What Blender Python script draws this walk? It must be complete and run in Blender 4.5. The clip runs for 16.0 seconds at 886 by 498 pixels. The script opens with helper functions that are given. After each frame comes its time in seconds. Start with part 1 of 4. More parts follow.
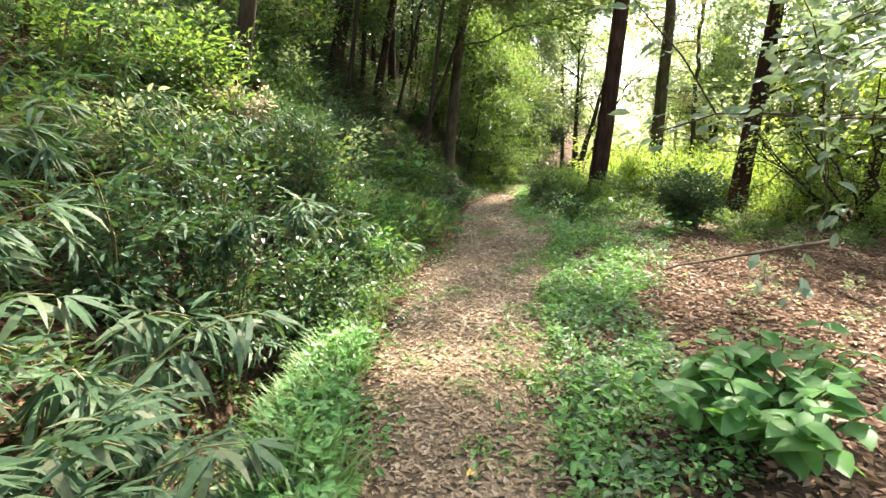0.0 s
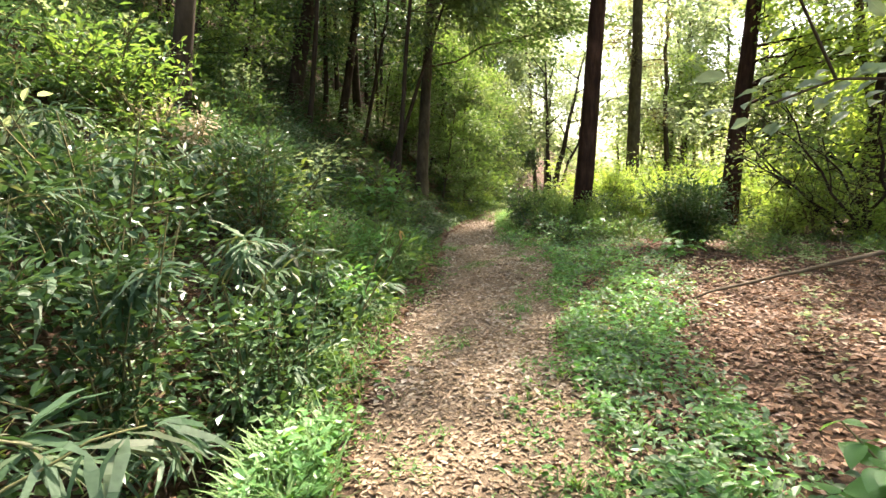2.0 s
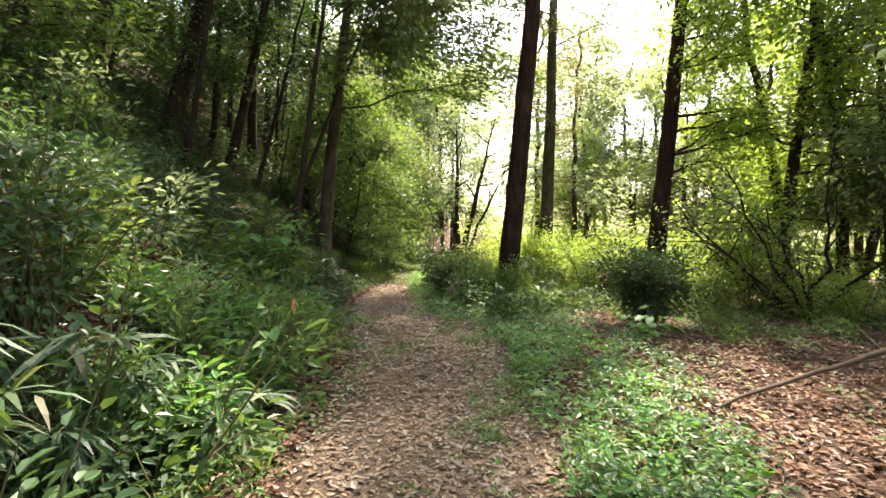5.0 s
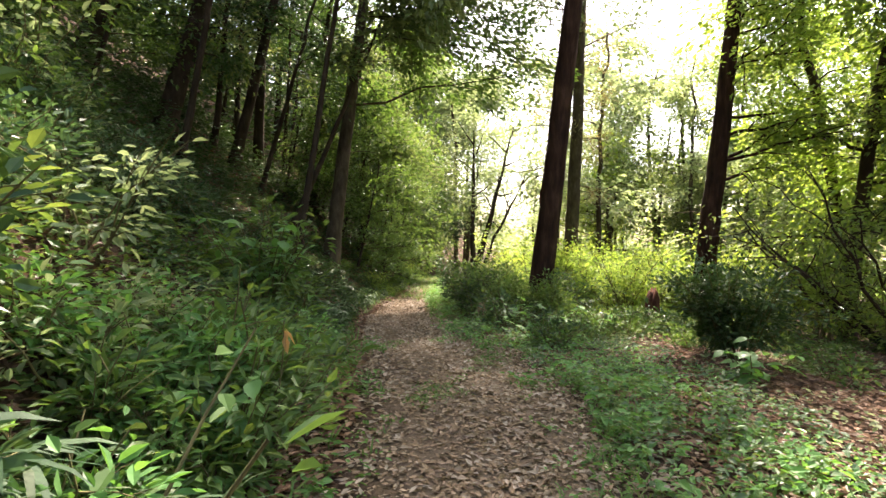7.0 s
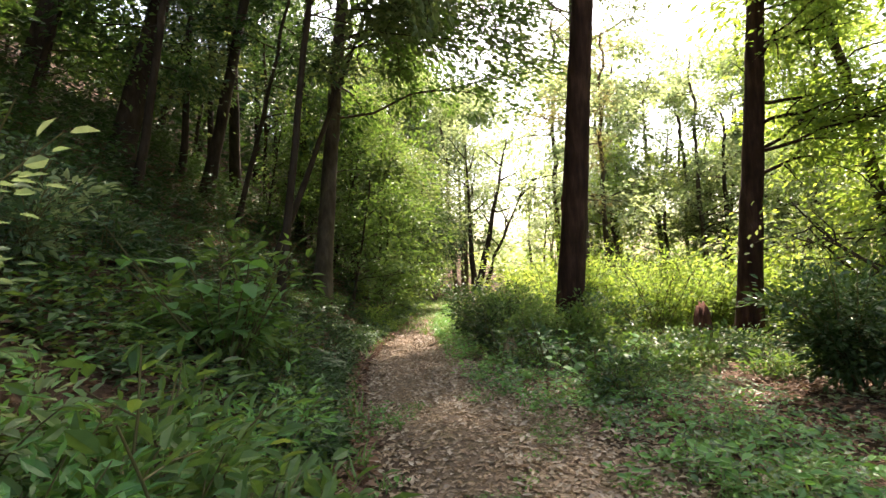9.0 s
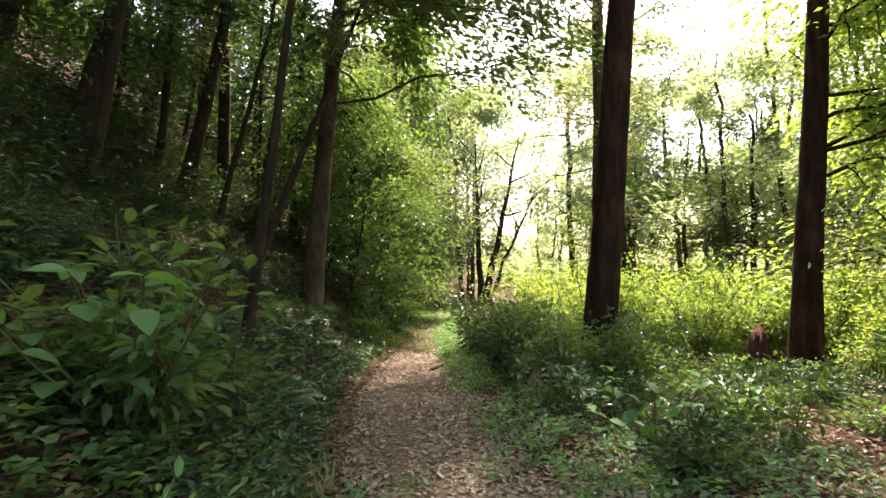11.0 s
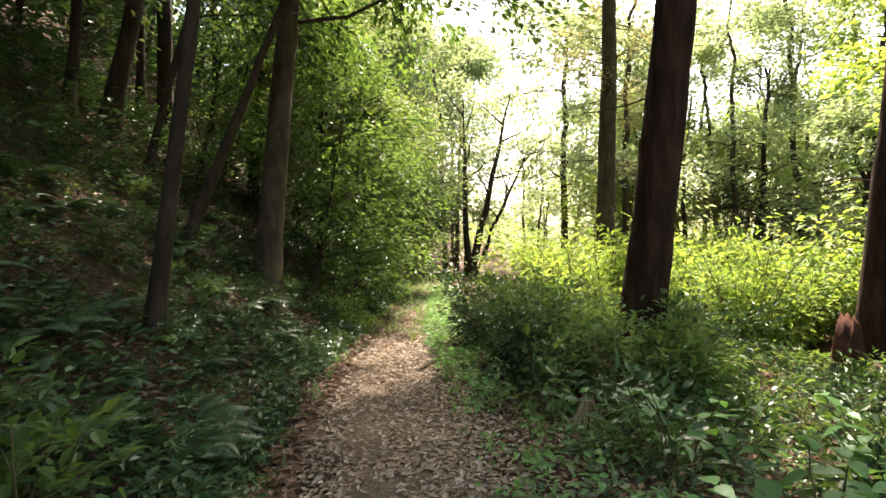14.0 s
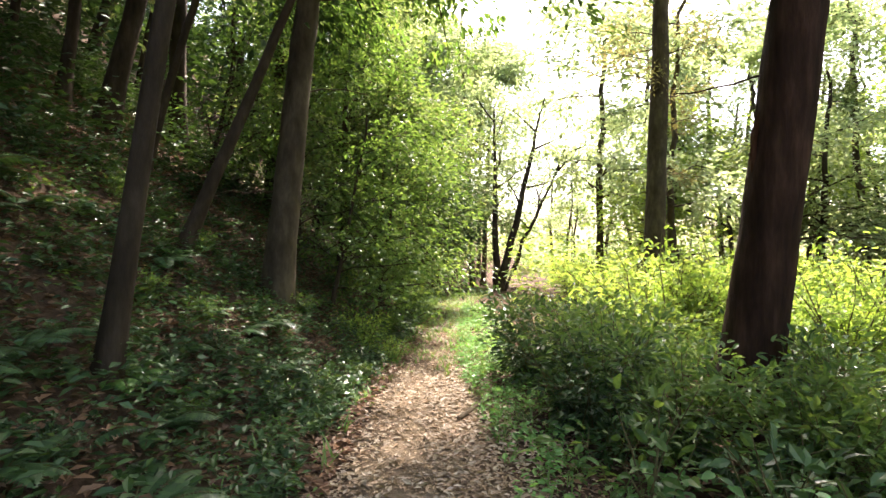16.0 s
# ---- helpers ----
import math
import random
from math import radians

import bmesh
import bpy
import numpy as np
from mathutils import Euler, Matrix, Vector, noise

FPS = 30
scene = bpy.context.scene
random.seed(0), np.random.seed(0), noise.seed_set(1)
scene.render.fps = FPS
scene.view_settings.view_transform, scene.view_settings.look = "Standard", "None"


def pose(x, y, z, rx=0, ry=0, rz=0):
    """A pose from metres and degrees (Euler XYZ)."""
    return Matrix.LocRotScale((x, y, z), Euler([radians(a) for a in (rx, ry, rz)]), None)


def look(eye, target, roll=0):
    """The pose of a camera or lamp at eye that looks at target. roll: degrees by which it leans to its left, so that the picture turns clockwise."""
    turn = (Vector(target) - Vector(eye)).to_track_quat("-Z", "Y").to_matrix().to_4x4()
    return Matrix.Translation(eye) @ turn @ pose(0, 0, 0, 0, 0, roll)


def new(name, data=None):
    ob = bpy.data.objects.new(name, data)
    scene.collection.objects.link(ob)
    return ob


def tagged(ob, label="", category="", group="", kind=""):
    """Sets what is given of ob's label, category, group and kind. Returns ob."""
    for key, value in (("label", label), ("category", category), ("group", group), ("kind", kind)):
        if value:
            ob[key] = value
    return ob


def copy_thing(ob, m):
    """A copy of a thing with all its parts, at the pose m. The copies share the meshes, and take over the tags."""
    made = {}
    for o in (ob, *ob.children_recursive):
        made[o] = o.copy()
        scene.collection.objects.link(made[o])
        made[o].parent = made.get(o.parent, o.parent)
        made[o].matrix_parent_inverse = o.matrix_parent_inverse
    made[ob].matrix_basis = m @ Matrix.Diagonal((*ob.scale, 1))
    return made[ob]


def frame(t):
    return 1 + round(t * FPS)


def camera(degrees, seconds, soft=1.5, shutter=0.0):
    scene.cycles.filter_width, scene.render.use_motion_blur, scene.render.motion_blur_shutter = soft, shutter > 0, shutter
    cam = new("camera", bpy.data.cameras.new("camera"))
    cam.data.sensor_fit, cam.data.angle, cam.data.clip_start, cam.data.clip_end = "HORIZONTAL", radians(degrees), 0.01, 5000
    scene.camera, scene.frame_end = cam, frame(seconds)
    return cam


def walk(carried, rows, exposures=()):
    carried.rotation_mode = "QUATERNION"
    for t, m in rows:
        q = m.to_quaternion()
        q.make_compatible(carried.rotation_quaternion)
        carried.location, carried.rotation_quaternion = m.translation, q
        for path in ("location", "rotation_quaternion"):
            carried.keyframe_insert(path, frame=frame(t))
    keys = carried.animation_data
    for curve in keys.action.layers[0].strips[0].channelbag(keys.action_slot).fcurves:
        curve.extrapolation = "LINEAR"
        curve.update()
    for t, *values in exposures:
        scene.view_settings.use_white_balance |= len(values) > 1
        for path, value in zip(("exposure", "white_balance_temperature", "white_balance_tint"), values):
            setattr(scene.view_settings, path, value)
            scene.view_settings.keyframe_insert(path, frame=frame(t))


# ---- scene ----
# camera and walk
cam = camera(81.4, 16.0, 1.5)
METRES, EYE, TILT, LEAN, TURN = 11.5, 1.55, -11.0, 0.0, 0.0
ROWS = [
    (0.0, 0.0, 0.0, 0.0, -0.0, 0.0, 0.0),
    (0.5, -0.005, 0.0245, 0.0001, 0.19, 2.64, 0.3),
    (1.0, -0.0051, 0.0525, 0.0045, -0.48, 3.75, 0.67),
    (1.5, -0.0058, 0.0808, 0.008, 0.44, 2.94, 0.62),
    (2.0, -0.0111, 0.1101, 0.0087, -2.91, 3.25, 3.14),
    (2.5, -0.0144, 0.1382, 0.0094, -2.92, 4.92, 0.43),
    (3.0, -0.0188, 0.1687, 0.0129, -6.66, 6.36, 1.71),
    (3.5, -0.013, 0.2015, 0.0159, -6.72, 6.24, 3.7),
    (4.0, -0.01, 0.2313, 0.0213, -11.23, 7.75, 2.19),
    (4.5, -0.0149, 0.2636, 0.0277, -14.12, 8.98, 2.77),
    (7.0, -0.0126, 0.4248, 0.0535, -13.56, 11.01, 1.3),
    (7.5, -0.0082, 0.46, 0.0603, -14.13, 11.95, 2.96),
    (8.0, -0.0067, 0.4961, 0.07, -15.29, 12.36, 2.65),
    (8.5, -0.0072, 0.5315, 0.0794, -13.63, 13.2, 5.57),
    (11.0, 0.0229, 0.6853, 0.122, -13.4, 13.75, 3.84),
    (11.5, 0.0321, 0.7148, 0.1301, -14.55, 12.7, 5.51),
    (12.0, 0.0412, 0.7432, 0.1369, -14.08, 11.69, 4.26),
    (12.5, 0.0423, 0.7734, 0.1433, -16.98, 12.77, 4.39),
    (13.0, 0.0463, 0.8027, 0.1501, -16.25, 12.4, 5.37),
    (13.5, 0.051, 0.8291, 0.155, -15.0, 10.77, 3.81),
    (14.0, 0.0533, 0.8596, 0.1597, -15.65, 9.87, 3.84),
    (14.5, 0.0596, 0.8892, 0.1652, -14.43, 7.66, 4.09),
    (15.0, 0.0622, 0.9164, 0.1724, -13.41, 8.04, 1.04),
    (15.5, 0.0602, 0.9452, 0.1781, -13.96, 10.07, 1.89),
    (16.0, 0.0628, 0.9698, 0.1835, -13.43, 11.3, 2.49),
]
EXPOSURES = [(0.0, 2.7, 6900, 9), (2.0, 2.55, 7050, 14), (4.5, 2.4, 7100, 17), (7.5, 2.25, 7100, 18), (11.5, 2.2, 7100, 18), (14.0, 2.25, 7050, 18), (16.0, 2.6, 6850, 18)]
walk(cam, [(t, pose(0, 0, EYE, TILT, LEAN, TURN) @ pose(METRES * x, METRES * y, METRES * z, 90 + pitch, roll, yaw)) for t, x, y, z, yaw, pitch, roll in ROWS], EXPOSURES)

# daylight: a hazy high sun ahead and to the right of the trail
SUN_RIGHT, SUN_HIGH = 32.0, 57.0
world = bpy.data.worlds.new("daylight")
scene.world = world
world.use_nodes = True
wn = world.node_tree.nodes
sky = wn.new("ShaderNodeTexSky")
sky.sky_type, sky.sun_disc = "NISHITA", False
sky.sun_elevation, sky.sun_rotation = radians(SUN_HIGH), radians(SUN_RIGHT)
sky.air_density, sky.dust_density, sky.ozone_density = 1.2, 4.0, 1.0
wn["Background"].inputs["Strength"].default_value = 0.13
world.node_tree.links.new(sky.outputs[0], wn["Background"].inputs[0])
sun = new("sun", bpy.data.lights.new("sun", "SUN"))
sun.data.energy, sun.data.angle, sun.data.color = 5.0, radians(2.0), (1.0, 0.94, 0.84)
a, e = radians(SUN_RIGHT), radians(SUN_HIGH)
sun.matrix_world = look((20 * math.sin(a), 20 * math.cos(a), 20 * math.tan(e)), (0, 0, 0))


# ---- materials ----
def nodes_of(name):
    m = bpy.data.materials.new(name)
    m.use_nodes = True
    t = m.node_tree
    t.nodes.clear()
    out = t.nodes.new("ShaderNodeOutputMaterial")

    def add(kind, **values):
        n = t.nodes.new("ShaderNode" + kind)
        for k, v in values.items():
            if k in n.inputs.keys():
                n.inputs[k].default_value = v
        return n
    return m, t, out, add


def ramp(t, colours, fac):
    n = t.nodes.new("ShaderNodeValToRGB")
    els = n.color_ramp.elements
    while len(els) < len(colours):
        els.new(0.5)
    for i, c in enumerate(colours):
        els[i].position = i / (len(colours) - 1)
        els[i].color = (*c, 1)
    t.links.new(fac, n.inputs[0])
    return n


def leaf_material(name, colours, through_light=0.4, gloss=0.42, tint=(1.35, 1.25, 0.5), saturation=0.86):
    """Leaves: each one a shade of its own, waxy above, letting light through."""
    m, t, out, add = nodes_of(name)
    geo, info = add("NewGeometry"), add("ObjectInfo")
    mix = t.nodes.new("ShaderNodeMath")
    mix.operation = "MULTIPLY_ADD"
    mix.inputs[1].default_value = 0.68
    part_of = t.nodes.new("ShaderNodeMath")
    part_of.operation = "MULTIPLY"
    part_of.inputs[1].default_value = 0.32
    t.links.new(info.outputs["Random"], part_of.inputs[0])
    t.links.new(geo.outputs["Random Per Island"], mix.inputs[0])
    t.links.new(part_of.outputs[0], mix.inputs[2])
    col = ramp(t, colours, mix.outputs[0])
    tex = add("TexNoise", Scale=38.0, Detail=3.0)
    hue = add("HueSaturation", Saturation=saturation)
    rng = add("MapRange")
    rng.inputs["To Min"].default_value, rng.inputs["To Max"].default_value = 0.72, 1.3
    t.links.new(tex.outputs[0], rng.inputs[0])
    t.links.new(rng.outputs[0], hue.inputs["Value"])
    t.links.new(col.outputs[0], hue.inputs["Color"])
    bump = add("Bump", Strength=0.25, Distance=0.004)
    t.links.new(tex.outputs[0], bump.inputs["Height"])
    face = add("BsdfPrincipled", Roughness=gloss)
    face.inputs["Specular IOR Level"].default_value = 0.32
    t.links.new(hue.outputs[0], face.inputs["Base Color"])
    t.links.new(bump.outputs[0], face.inputs["Normal"])
    shine = add("BsdfTranslucent")
    warm = t.nodes.new("ShaderNodeMixRGB")
    warm.blend_type = "MULTIPLY"
    warm.inputs[0].default_value = 1.0
    warm.inputs[2].default_value = (*tint, 1)
    t.links.new(hue.outputs[0], warm.inputs[1])
    t.links.new(warm.outputs[0], shine.inputs["Color"])
    both = add("MixShader", Fac=through_light)
    t.links.new(face.outputs[0], both.inputs[1])
    t.links.new(shine.outputs[0], both.inputs[2])
    t.links.new(both.outputs[0], out.inputs[0])
    return m


def bark_material(name, colours, scale=9.0, stretch=0.16, depth=0.03):
    m, t, out, add = nodes_of(name)
    co, mp = add("TexCoord"), add("Mapping")
    mp.inputs["Scale"].default_value = (1, 1, stretch)
    t.links.new(co.outputs["Object"], mp.inputs[0])
    rough, fine = add("TexNoise", Scale=scale, Detail=6.0, Roughness=0.65), add("TexNoise", Scale=2.2, Detail=3.0)
    t.links.new(mp.outputs[0], rough.inputs[0])
    t.links.new(co.outputs["Object"], fine.inputs[0])
    mixed = t.nodes.new("ShaderNodeMath")
    mixed.operation = "MULTIPLY_ADD"
    mixed.inputs[1].default_value = 0.65
    half = t.nodes.new("ShaderNodeMath")
    half.operation = "MULTIPLY"
    half.inputs[1].default_value = 0.35
    t.links.new(fine.outputs[0], half.inputs[0])
    t.links.new(rough.outputs[0], mixed.inputs[0])
    t.links.new(half.outputs[0], mixed.inputs[2])
    stretchy = add("MapRange")
    stretchy.inputs["From Min"].default_value, stretchy.inputs["From Max"].default_value = 0.32, 0.68
    t.links.new(mixed.outputs[0], stretchy.inputs[0])
    col = ramp(t, colours, stretchy.outputs[0])
    bump = add("Bump", Strength=0.9, Distance=depth)
    t.links.new(rough.outputs[0], bump.inputs["Height"])
    face = add("BsdfPrincipled", Roughness=0.9)
    face.inputs["Specular IOR Level"].default_value = 0.12
    t.links.new(col.outputs[0], face.inputs["Base Color"])
    t.links.new(bump.outputs[0], face.inputs["Normal"])
    t.links.new(face.outputs[0], out.inputs[0])
    return m


def ground_material():
    """Bare trodden soil on the trail, brown litter and dark humus off it."""
    m, t, out, add = nodes_of("forest_floor")
    co = add("TexCoord")
    attr = t.nodes.new("ShaderNodeAttribute")
    attr.attribute_name = "trail"
    big, small = add("TexNoise", Scale=1.3, Detail=5.0), add("TexNoise", Scale=26.0, Detail=5.0, Roughness=0.7)
    cell = add("TexVoronoi", Scale=24.0)
    for n in (big, small, cell):
        t.links.new(co.outputs["Object"], n.inputs["Vector"])
    soil = ramp(t, [(0.095, 0.068, 0.045), (0.175, 0.13, 0.088), (0.27, 0.21, 0.148)], small.outputs[0])
    humus = ramp(t, [(0.012, 0.009, 0.006), (0.04, 0.026, 0.017), (0.1, 0.065, 0.043)], small.outputs[0])
    litter = ramp(t, [(0.035, 0.022, 0.014), (0.1, 0.062, 0.04), (0.19, 0.12, 0.08)], cell.outputs["Color"])
    off = t.nodes.new("ShaderNodeMixRGB")
    t.links.new(big.outputs[0], off.inputs[0])
    t.links.new(humus.outputs[0], off.inputs[1])
    t.links.new(litter.outputs[0], off.inputs[2])
    col = t.nodes.new("ShaderNodeMixRGB")
    t.links.new(attr.outputs["Fac"], col.inputs[0])
    t.links.new(off.outputs[0], col.inputs[1])
    t.links.new(soil.outputs[0], col.inputs[2])
    bump = add("Bump", Strength=1.0, Distance=0.035)
    t.links.new(small.outputs[0], bump.inputs["Height"])
    face = add("BsdfPrincipled", Roughness=0.95)
    face.inputs["Specular IOR Level"].default_value = 0.12
    t.links.new(col.outputs[0], face.inputs["Base Color"])
    t.links.new(bump.outputs[0], face.inputs["Normal"])
    t.links.new(face.outputs[0], out.inputs[0])
    return m


# evergreen leaves; on bank trees, high thicket and wide ferns it paints shade
LEAF_DARK = leaf_material("glossy_dark_and_shaded_leaf", [(0.016, 0.045, 0.014), (0.03, 0.08, 0.022), (0.05, 0.12, 0.03), (0.075, 0.15, 0.04)], 0.25, 0.33)
LEAF_MID = leaf_material("green_leaf", [(0.03, 0.085, 0.02), (0.055, 0.135, 0.03), (0.085, 0.18, 0.04), (0.13, 0.21, 0.05)], 0.45, 0.42, (2.0, 1.7, 0.75))
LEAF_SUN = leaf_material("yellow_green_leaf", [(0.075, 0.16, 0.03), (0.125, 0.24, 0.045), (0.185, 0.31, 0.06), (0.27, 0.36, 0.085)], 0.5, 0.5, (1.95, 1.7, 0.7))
LEAF_TREE = leaf_material("canopy_leaf", [(0.042, 0.08, 0.03), (0.075, 0.128, 0.045), (0.11, 0.175, 0.058), (0.165, 0.215, 0.075)], 0.5, 0.42, (1.75, 1.5, 0.9))
# own pale green on near plants; on far trees the paleness imitates haze
LEAF_PALE = leaf_material("pale_and_hazed_leaf", [(0.11, 0.18, 0.085), (0.16, 0.245, 0.12), (0.22, 0.3, 0.155), (0.28, 0.34, 0.18)], 0.55, 0.4, (1.75, 1.6, 1.1))
LEAF_GREYISH = leaf_material("dull_grey_green_leaf", [(0.1, 0.165, 0.095), (0.14, 0.215, 0.13), (0.18, 0.26, 0.165), (0.24, 0.31, 0.21)], 0.42, 0.34, (1.4, 1.4, 1.0))
LEAF_BLUISH = leaf_material("small_blue_green_leaf", [(0.03, 0.08, 0.03), (0.055, 0.125, 0.048), (0.085, 0.165, 0.068), (0.14, 0.21, 0.1)], 0.36, 0.4, (1.1, 1.15, 0.6))
LEAF_BROAD = leaf_material("soft_broad_leaf", [(0.06, 0.17, 0.045), (0.09, 0.225, 0.065), (0.12, 0.28, 0.08), (0.16, 0.33, 0.095)], 0.4, 0.34, (1.6, 1.65, 0.65), 0.92)
LEAF_BAMBOO = leaf_material("bamboo_leaf", [(0.026, 0.07, 0.028), (0.046, 0.108, 0.043), (0.072, 0.14, 0.058), (0.17, 0.17, 0.09)], 0.32, 0.55, (1.15, 1.2, 0.6))
LEAF_FERN = leaf_material("fern_leaf", [(0.045, 0.12, 0.03), (0.07, 0.165, 0.038), (0.1, 0.21, 0.05), (0.15, 0.25, 0.07)], 0.4, 0.5, (1.35, 1.3, 0.5), 1.0)
LEAF_GRASS = leaf_material("grass_blade", [(0.06, 0.14, 0.03), (0.09, 0.2, 0.04), (0.12, 0.24, 0.05), (0.22, 0.26, 0.09)], 0.35, 0.5)
LEAF_DEAD = leaf_material("fallen_leaf", [(0.13, 0.09, 0.057), (0.22, 0.158, 0.103), (0.32, 0.24, 0.165), (0.47, 0.385, 0.285)], 0.12, 0.55, (1.1, 1.0, 0.8), 1.12)
LEAF_DEAD_DARK = leaf_material("damp_fallen_leaf", [(0.06, 0.033, 0.021), (0.12, 0.07, 0.044), (0.2, 0.12, 0.077), (0.33, 0.225, 0.16)], 0.12, 0.5, (1.1, 0.95, 0.8), 1.12)
LEAF_DEAD_PALE = leaf_material("bleached_fallen_leaf", [(0.16, 0.118, 0.08), (0.28, 0.225, 0.165), (0.38, 0.32, 0.25), (0.48, 0.42, 0.34)], 0.12, 0.55, (1.1, 1.0, 0.8), 1.12)
LEAF_YELLOW = leaf_material("fresh_yellow_leaf", [(0.65, 0.42, 0.03), (0.75, 0.5, 0.05)], 0.3)
BARK_RED = bark_material("red_brown_bark", [(0.012, 0.007, 0.005), (0.04, 0.021, 0.014), (0.1, 0.053, 0.036)])
BARK_GREY = bark_material("grey_brown_bark", [(0.03, 0.022, 0.014), (0.07, 0.053, 0.034), (0.13, 0.102, 0.068)], 7.0, 0.35, 0.012)
BARK_DARK = bark_material("dark_bark", [(0.018, 0.012, 0.008), (0.042, 0.03, 0.02), (0.08, 0.058, 0.04)], 8.0, 0.3, 0.015)
WOOD_TORN = bark_material("torn_orange_wood", [(0.03, 0.012, 0.008), (0.075, 0.03, 0.018), (0.15, 0.075, 0.045)], 22.0, 0.1, 0.02)
STEM = bark_material("green_brown_stem", [(0.06, 0.05, 0.025), (0.12, 0.11, 0.05), (0.2, 0.17, 0.08)], 14.0, 0.2, 0.004)
CANE = bark_material("straw_cane", [(0.14, 0.14, 0.06), (0.24, 0.22, 0.1), (0.36, 0.31, 0.18)], 14.0, 0.1, 0.003)
GROUND = ground_material()

# ---- mesh tools ----
rng = np.random.default_rng(7)
LEAF2 = ([(0, 0, 0), (.45, -.5, .07), (1, 0, -.12), (.45, .5, .07)], [(0, 1, 2), (0, 2, 3)])
LEAF6 = ([(0, 0, 0), (.22, -.36, .05), (.58, -.45, .05), (1, 0, -.16), (.58, .45, .05), (.22, .36, .05), (.5, 0, -.02)],
         [(0, 1, 6), (1, 2, 6), (2, 3, 6), (3, 4, 6), (4, 5, 6), (5, 0, 6)])
LEAF4 = ([(0, 0, 0), (.22, -.38, .06), (.6, -.45, .04), (1, 0, -.16), (.6, .45, .04), (.22, .38, .06)], [(0, 1, 2), (0, 2, 3), (0, 3, 4), (0, 4, 5)])
BLADE = ([(0, 0, 0), (.28, -.5, .03), (.28, .5, .03), (.68, -.36, -.03), (.68, .36, -.03), (1, 0, -.2)],
         [(0, 1, 2), (1, 3, 2), (2, 3, 4), (3, 5, 4)])
CURLED = ([(0, 0, 0), (.4, -.5, .09), (.5, 0, .01), (.4, .5, .12), (1, 0, .08)], [(0, 1, 2), (0, 2, 3), (1, 4, 2), (2, 4, 3)])


def mesh_of(name, verts, tris, material, smooth=False):
    verts, tris = np.asarray(verts, np.float32), np.asarray(tris, np.int32)
    me = bpy.data.meshes.new(name)
    me.vertices.add(len(verts))
    me.vertices.foreach_set("co", verts.ravel())
    me.loops.add(tris.size)
    me.loops.foreach_set("vertex_index", tris.ravel())
    me.polygons.add(len(tris))
    k = tris.shape[1]
    me.polygons.foreach_set("loop_start", np.arange(0, tris.size, k, dtype=np.int32))
    me.polygons.foreach_set("use_smooth", np.full(len(tris), smooth))
    me.update(calc_edges=True)
    me.materials.append(material)
    return me


def unit(v):
    v = np.asarray(v, float)
    return v / np.maximum(np.linalg.norm(v, axis=-1, keepdims=True), 1e-6)


def leaves(name, at, way, up, length, width, shape, material):
    """One mesh of many separate leaves: where each is attached, where it points and where its face looks."""
    at, way, up = np.asarray(at, float), unit(way), np.asarray(up, float)
    n = len(at)
    side = unit(np.cross(way, up))
    up = np.cross(side, way)
    length = np.broadcast_to(np.asarray(length, float), n)[:, None]
    width = np.broadcast_to(np.asarray(width, float), n)[:, None]
    t = np.array(shape[0])
    v = (at[:, None] + way[:, None] * (t[:, 0][None, :, None] * length[:, None]) + side[:, None] * (t[:, 1][None, :, None] * width[:, None])
         + up[:, None] * (t[:, 2][None, :, None] * length[:, None]))
    f = np.array(shape[1])[None] + (np.arange(n) * len(t))[:, None, None]
    return mesh_of(name, v.reshape(-1, 3), f.reshape(-1, 3), material)


def tube_data(points, radii, sides=8, rough=0.0, first=0, flare=0.0):
    p, r = np.asarray(points, float), np.asarray(radii, float)
    along = unit(np.gradient(p, axis=0))
    ref = np.where(np.abs(along[:, 2:3]) > 0.9, [[1.0, 0, 0]], [[0, 0, 1.0]])
    x = unit(np.cross(along, ref))
    y = np.cross(along, x)
    g = np.arange(sides) * 2 * np.pi / sides
    rr = r[:, None] * (1 + rough * (rng.standard_normal((len(p), sides)) * 0.5 + np.sin(g * 3 + rng.uniform(0, 6))[None] * 0.8))
    if flare:
        rr *= 1 + flare * np.exp(-np.arange(len(p)) * 0.8)[:, None] * (1 + 0.5 * np.sin(g * 4 + 1.0)[None])
    v = p[:, None] + x[:, None] * (np.cos(g)[None, :, None] * rr[..., None]) + y[:, None] * (np.sin(g)[None, :, None] * rr[..., None])
    i, j = np.meshgrid(np.arange(len(p) - 1), np.arange(sides), indexing="ij")
    k = (j + 1) % sides
    a0, a1, b0, b1 = i * sides + j, i * sides + k, (i + 1) * sides + j, (i + 1) * sides + k
    q = np.stack([a0, a1, b1, b0], -1).reshape(-1, 4)
    tris = np.concatenate([q[:, [0, 1, 2]], q[:, [0, 2, 3]]])
    return v.reshape(-1, 3), tris + first


def tubes(name, lines, material, sides=6, rough=0.0):
    vs, fs, n = [], [], 0
    for points, radii in lines:
        v, f = tube_data(points, radii, sides, rough, n)
        vs.append(v), fs.append(f)
        n += len(v)
    return mesh_of(name, np.concatenate(vs), np.concatenate(fs), material, True)


def arc(start, way, length, droop, n=7, wobble=0.0):
    """A bough that sets out along way and bends down (or up, for a negative droop)."""
    s = np.linspace(0, 1, n)[:, None]
    p = np.asarray(start, float) + unit(way) * s * length + np.array([0, 0, -droop * length]) * s ** 2
    if wobble:
        w = np.cumsum(rng.standard_normal((n, 3)) * wobble * length / n, axis=0)
        p += w - w[:1]
    return p


def part(name, me, parent, label=""):
    ob = new(name, me)
    ob.parent = parent
    if label:
        ob["label"] = label
    return ob


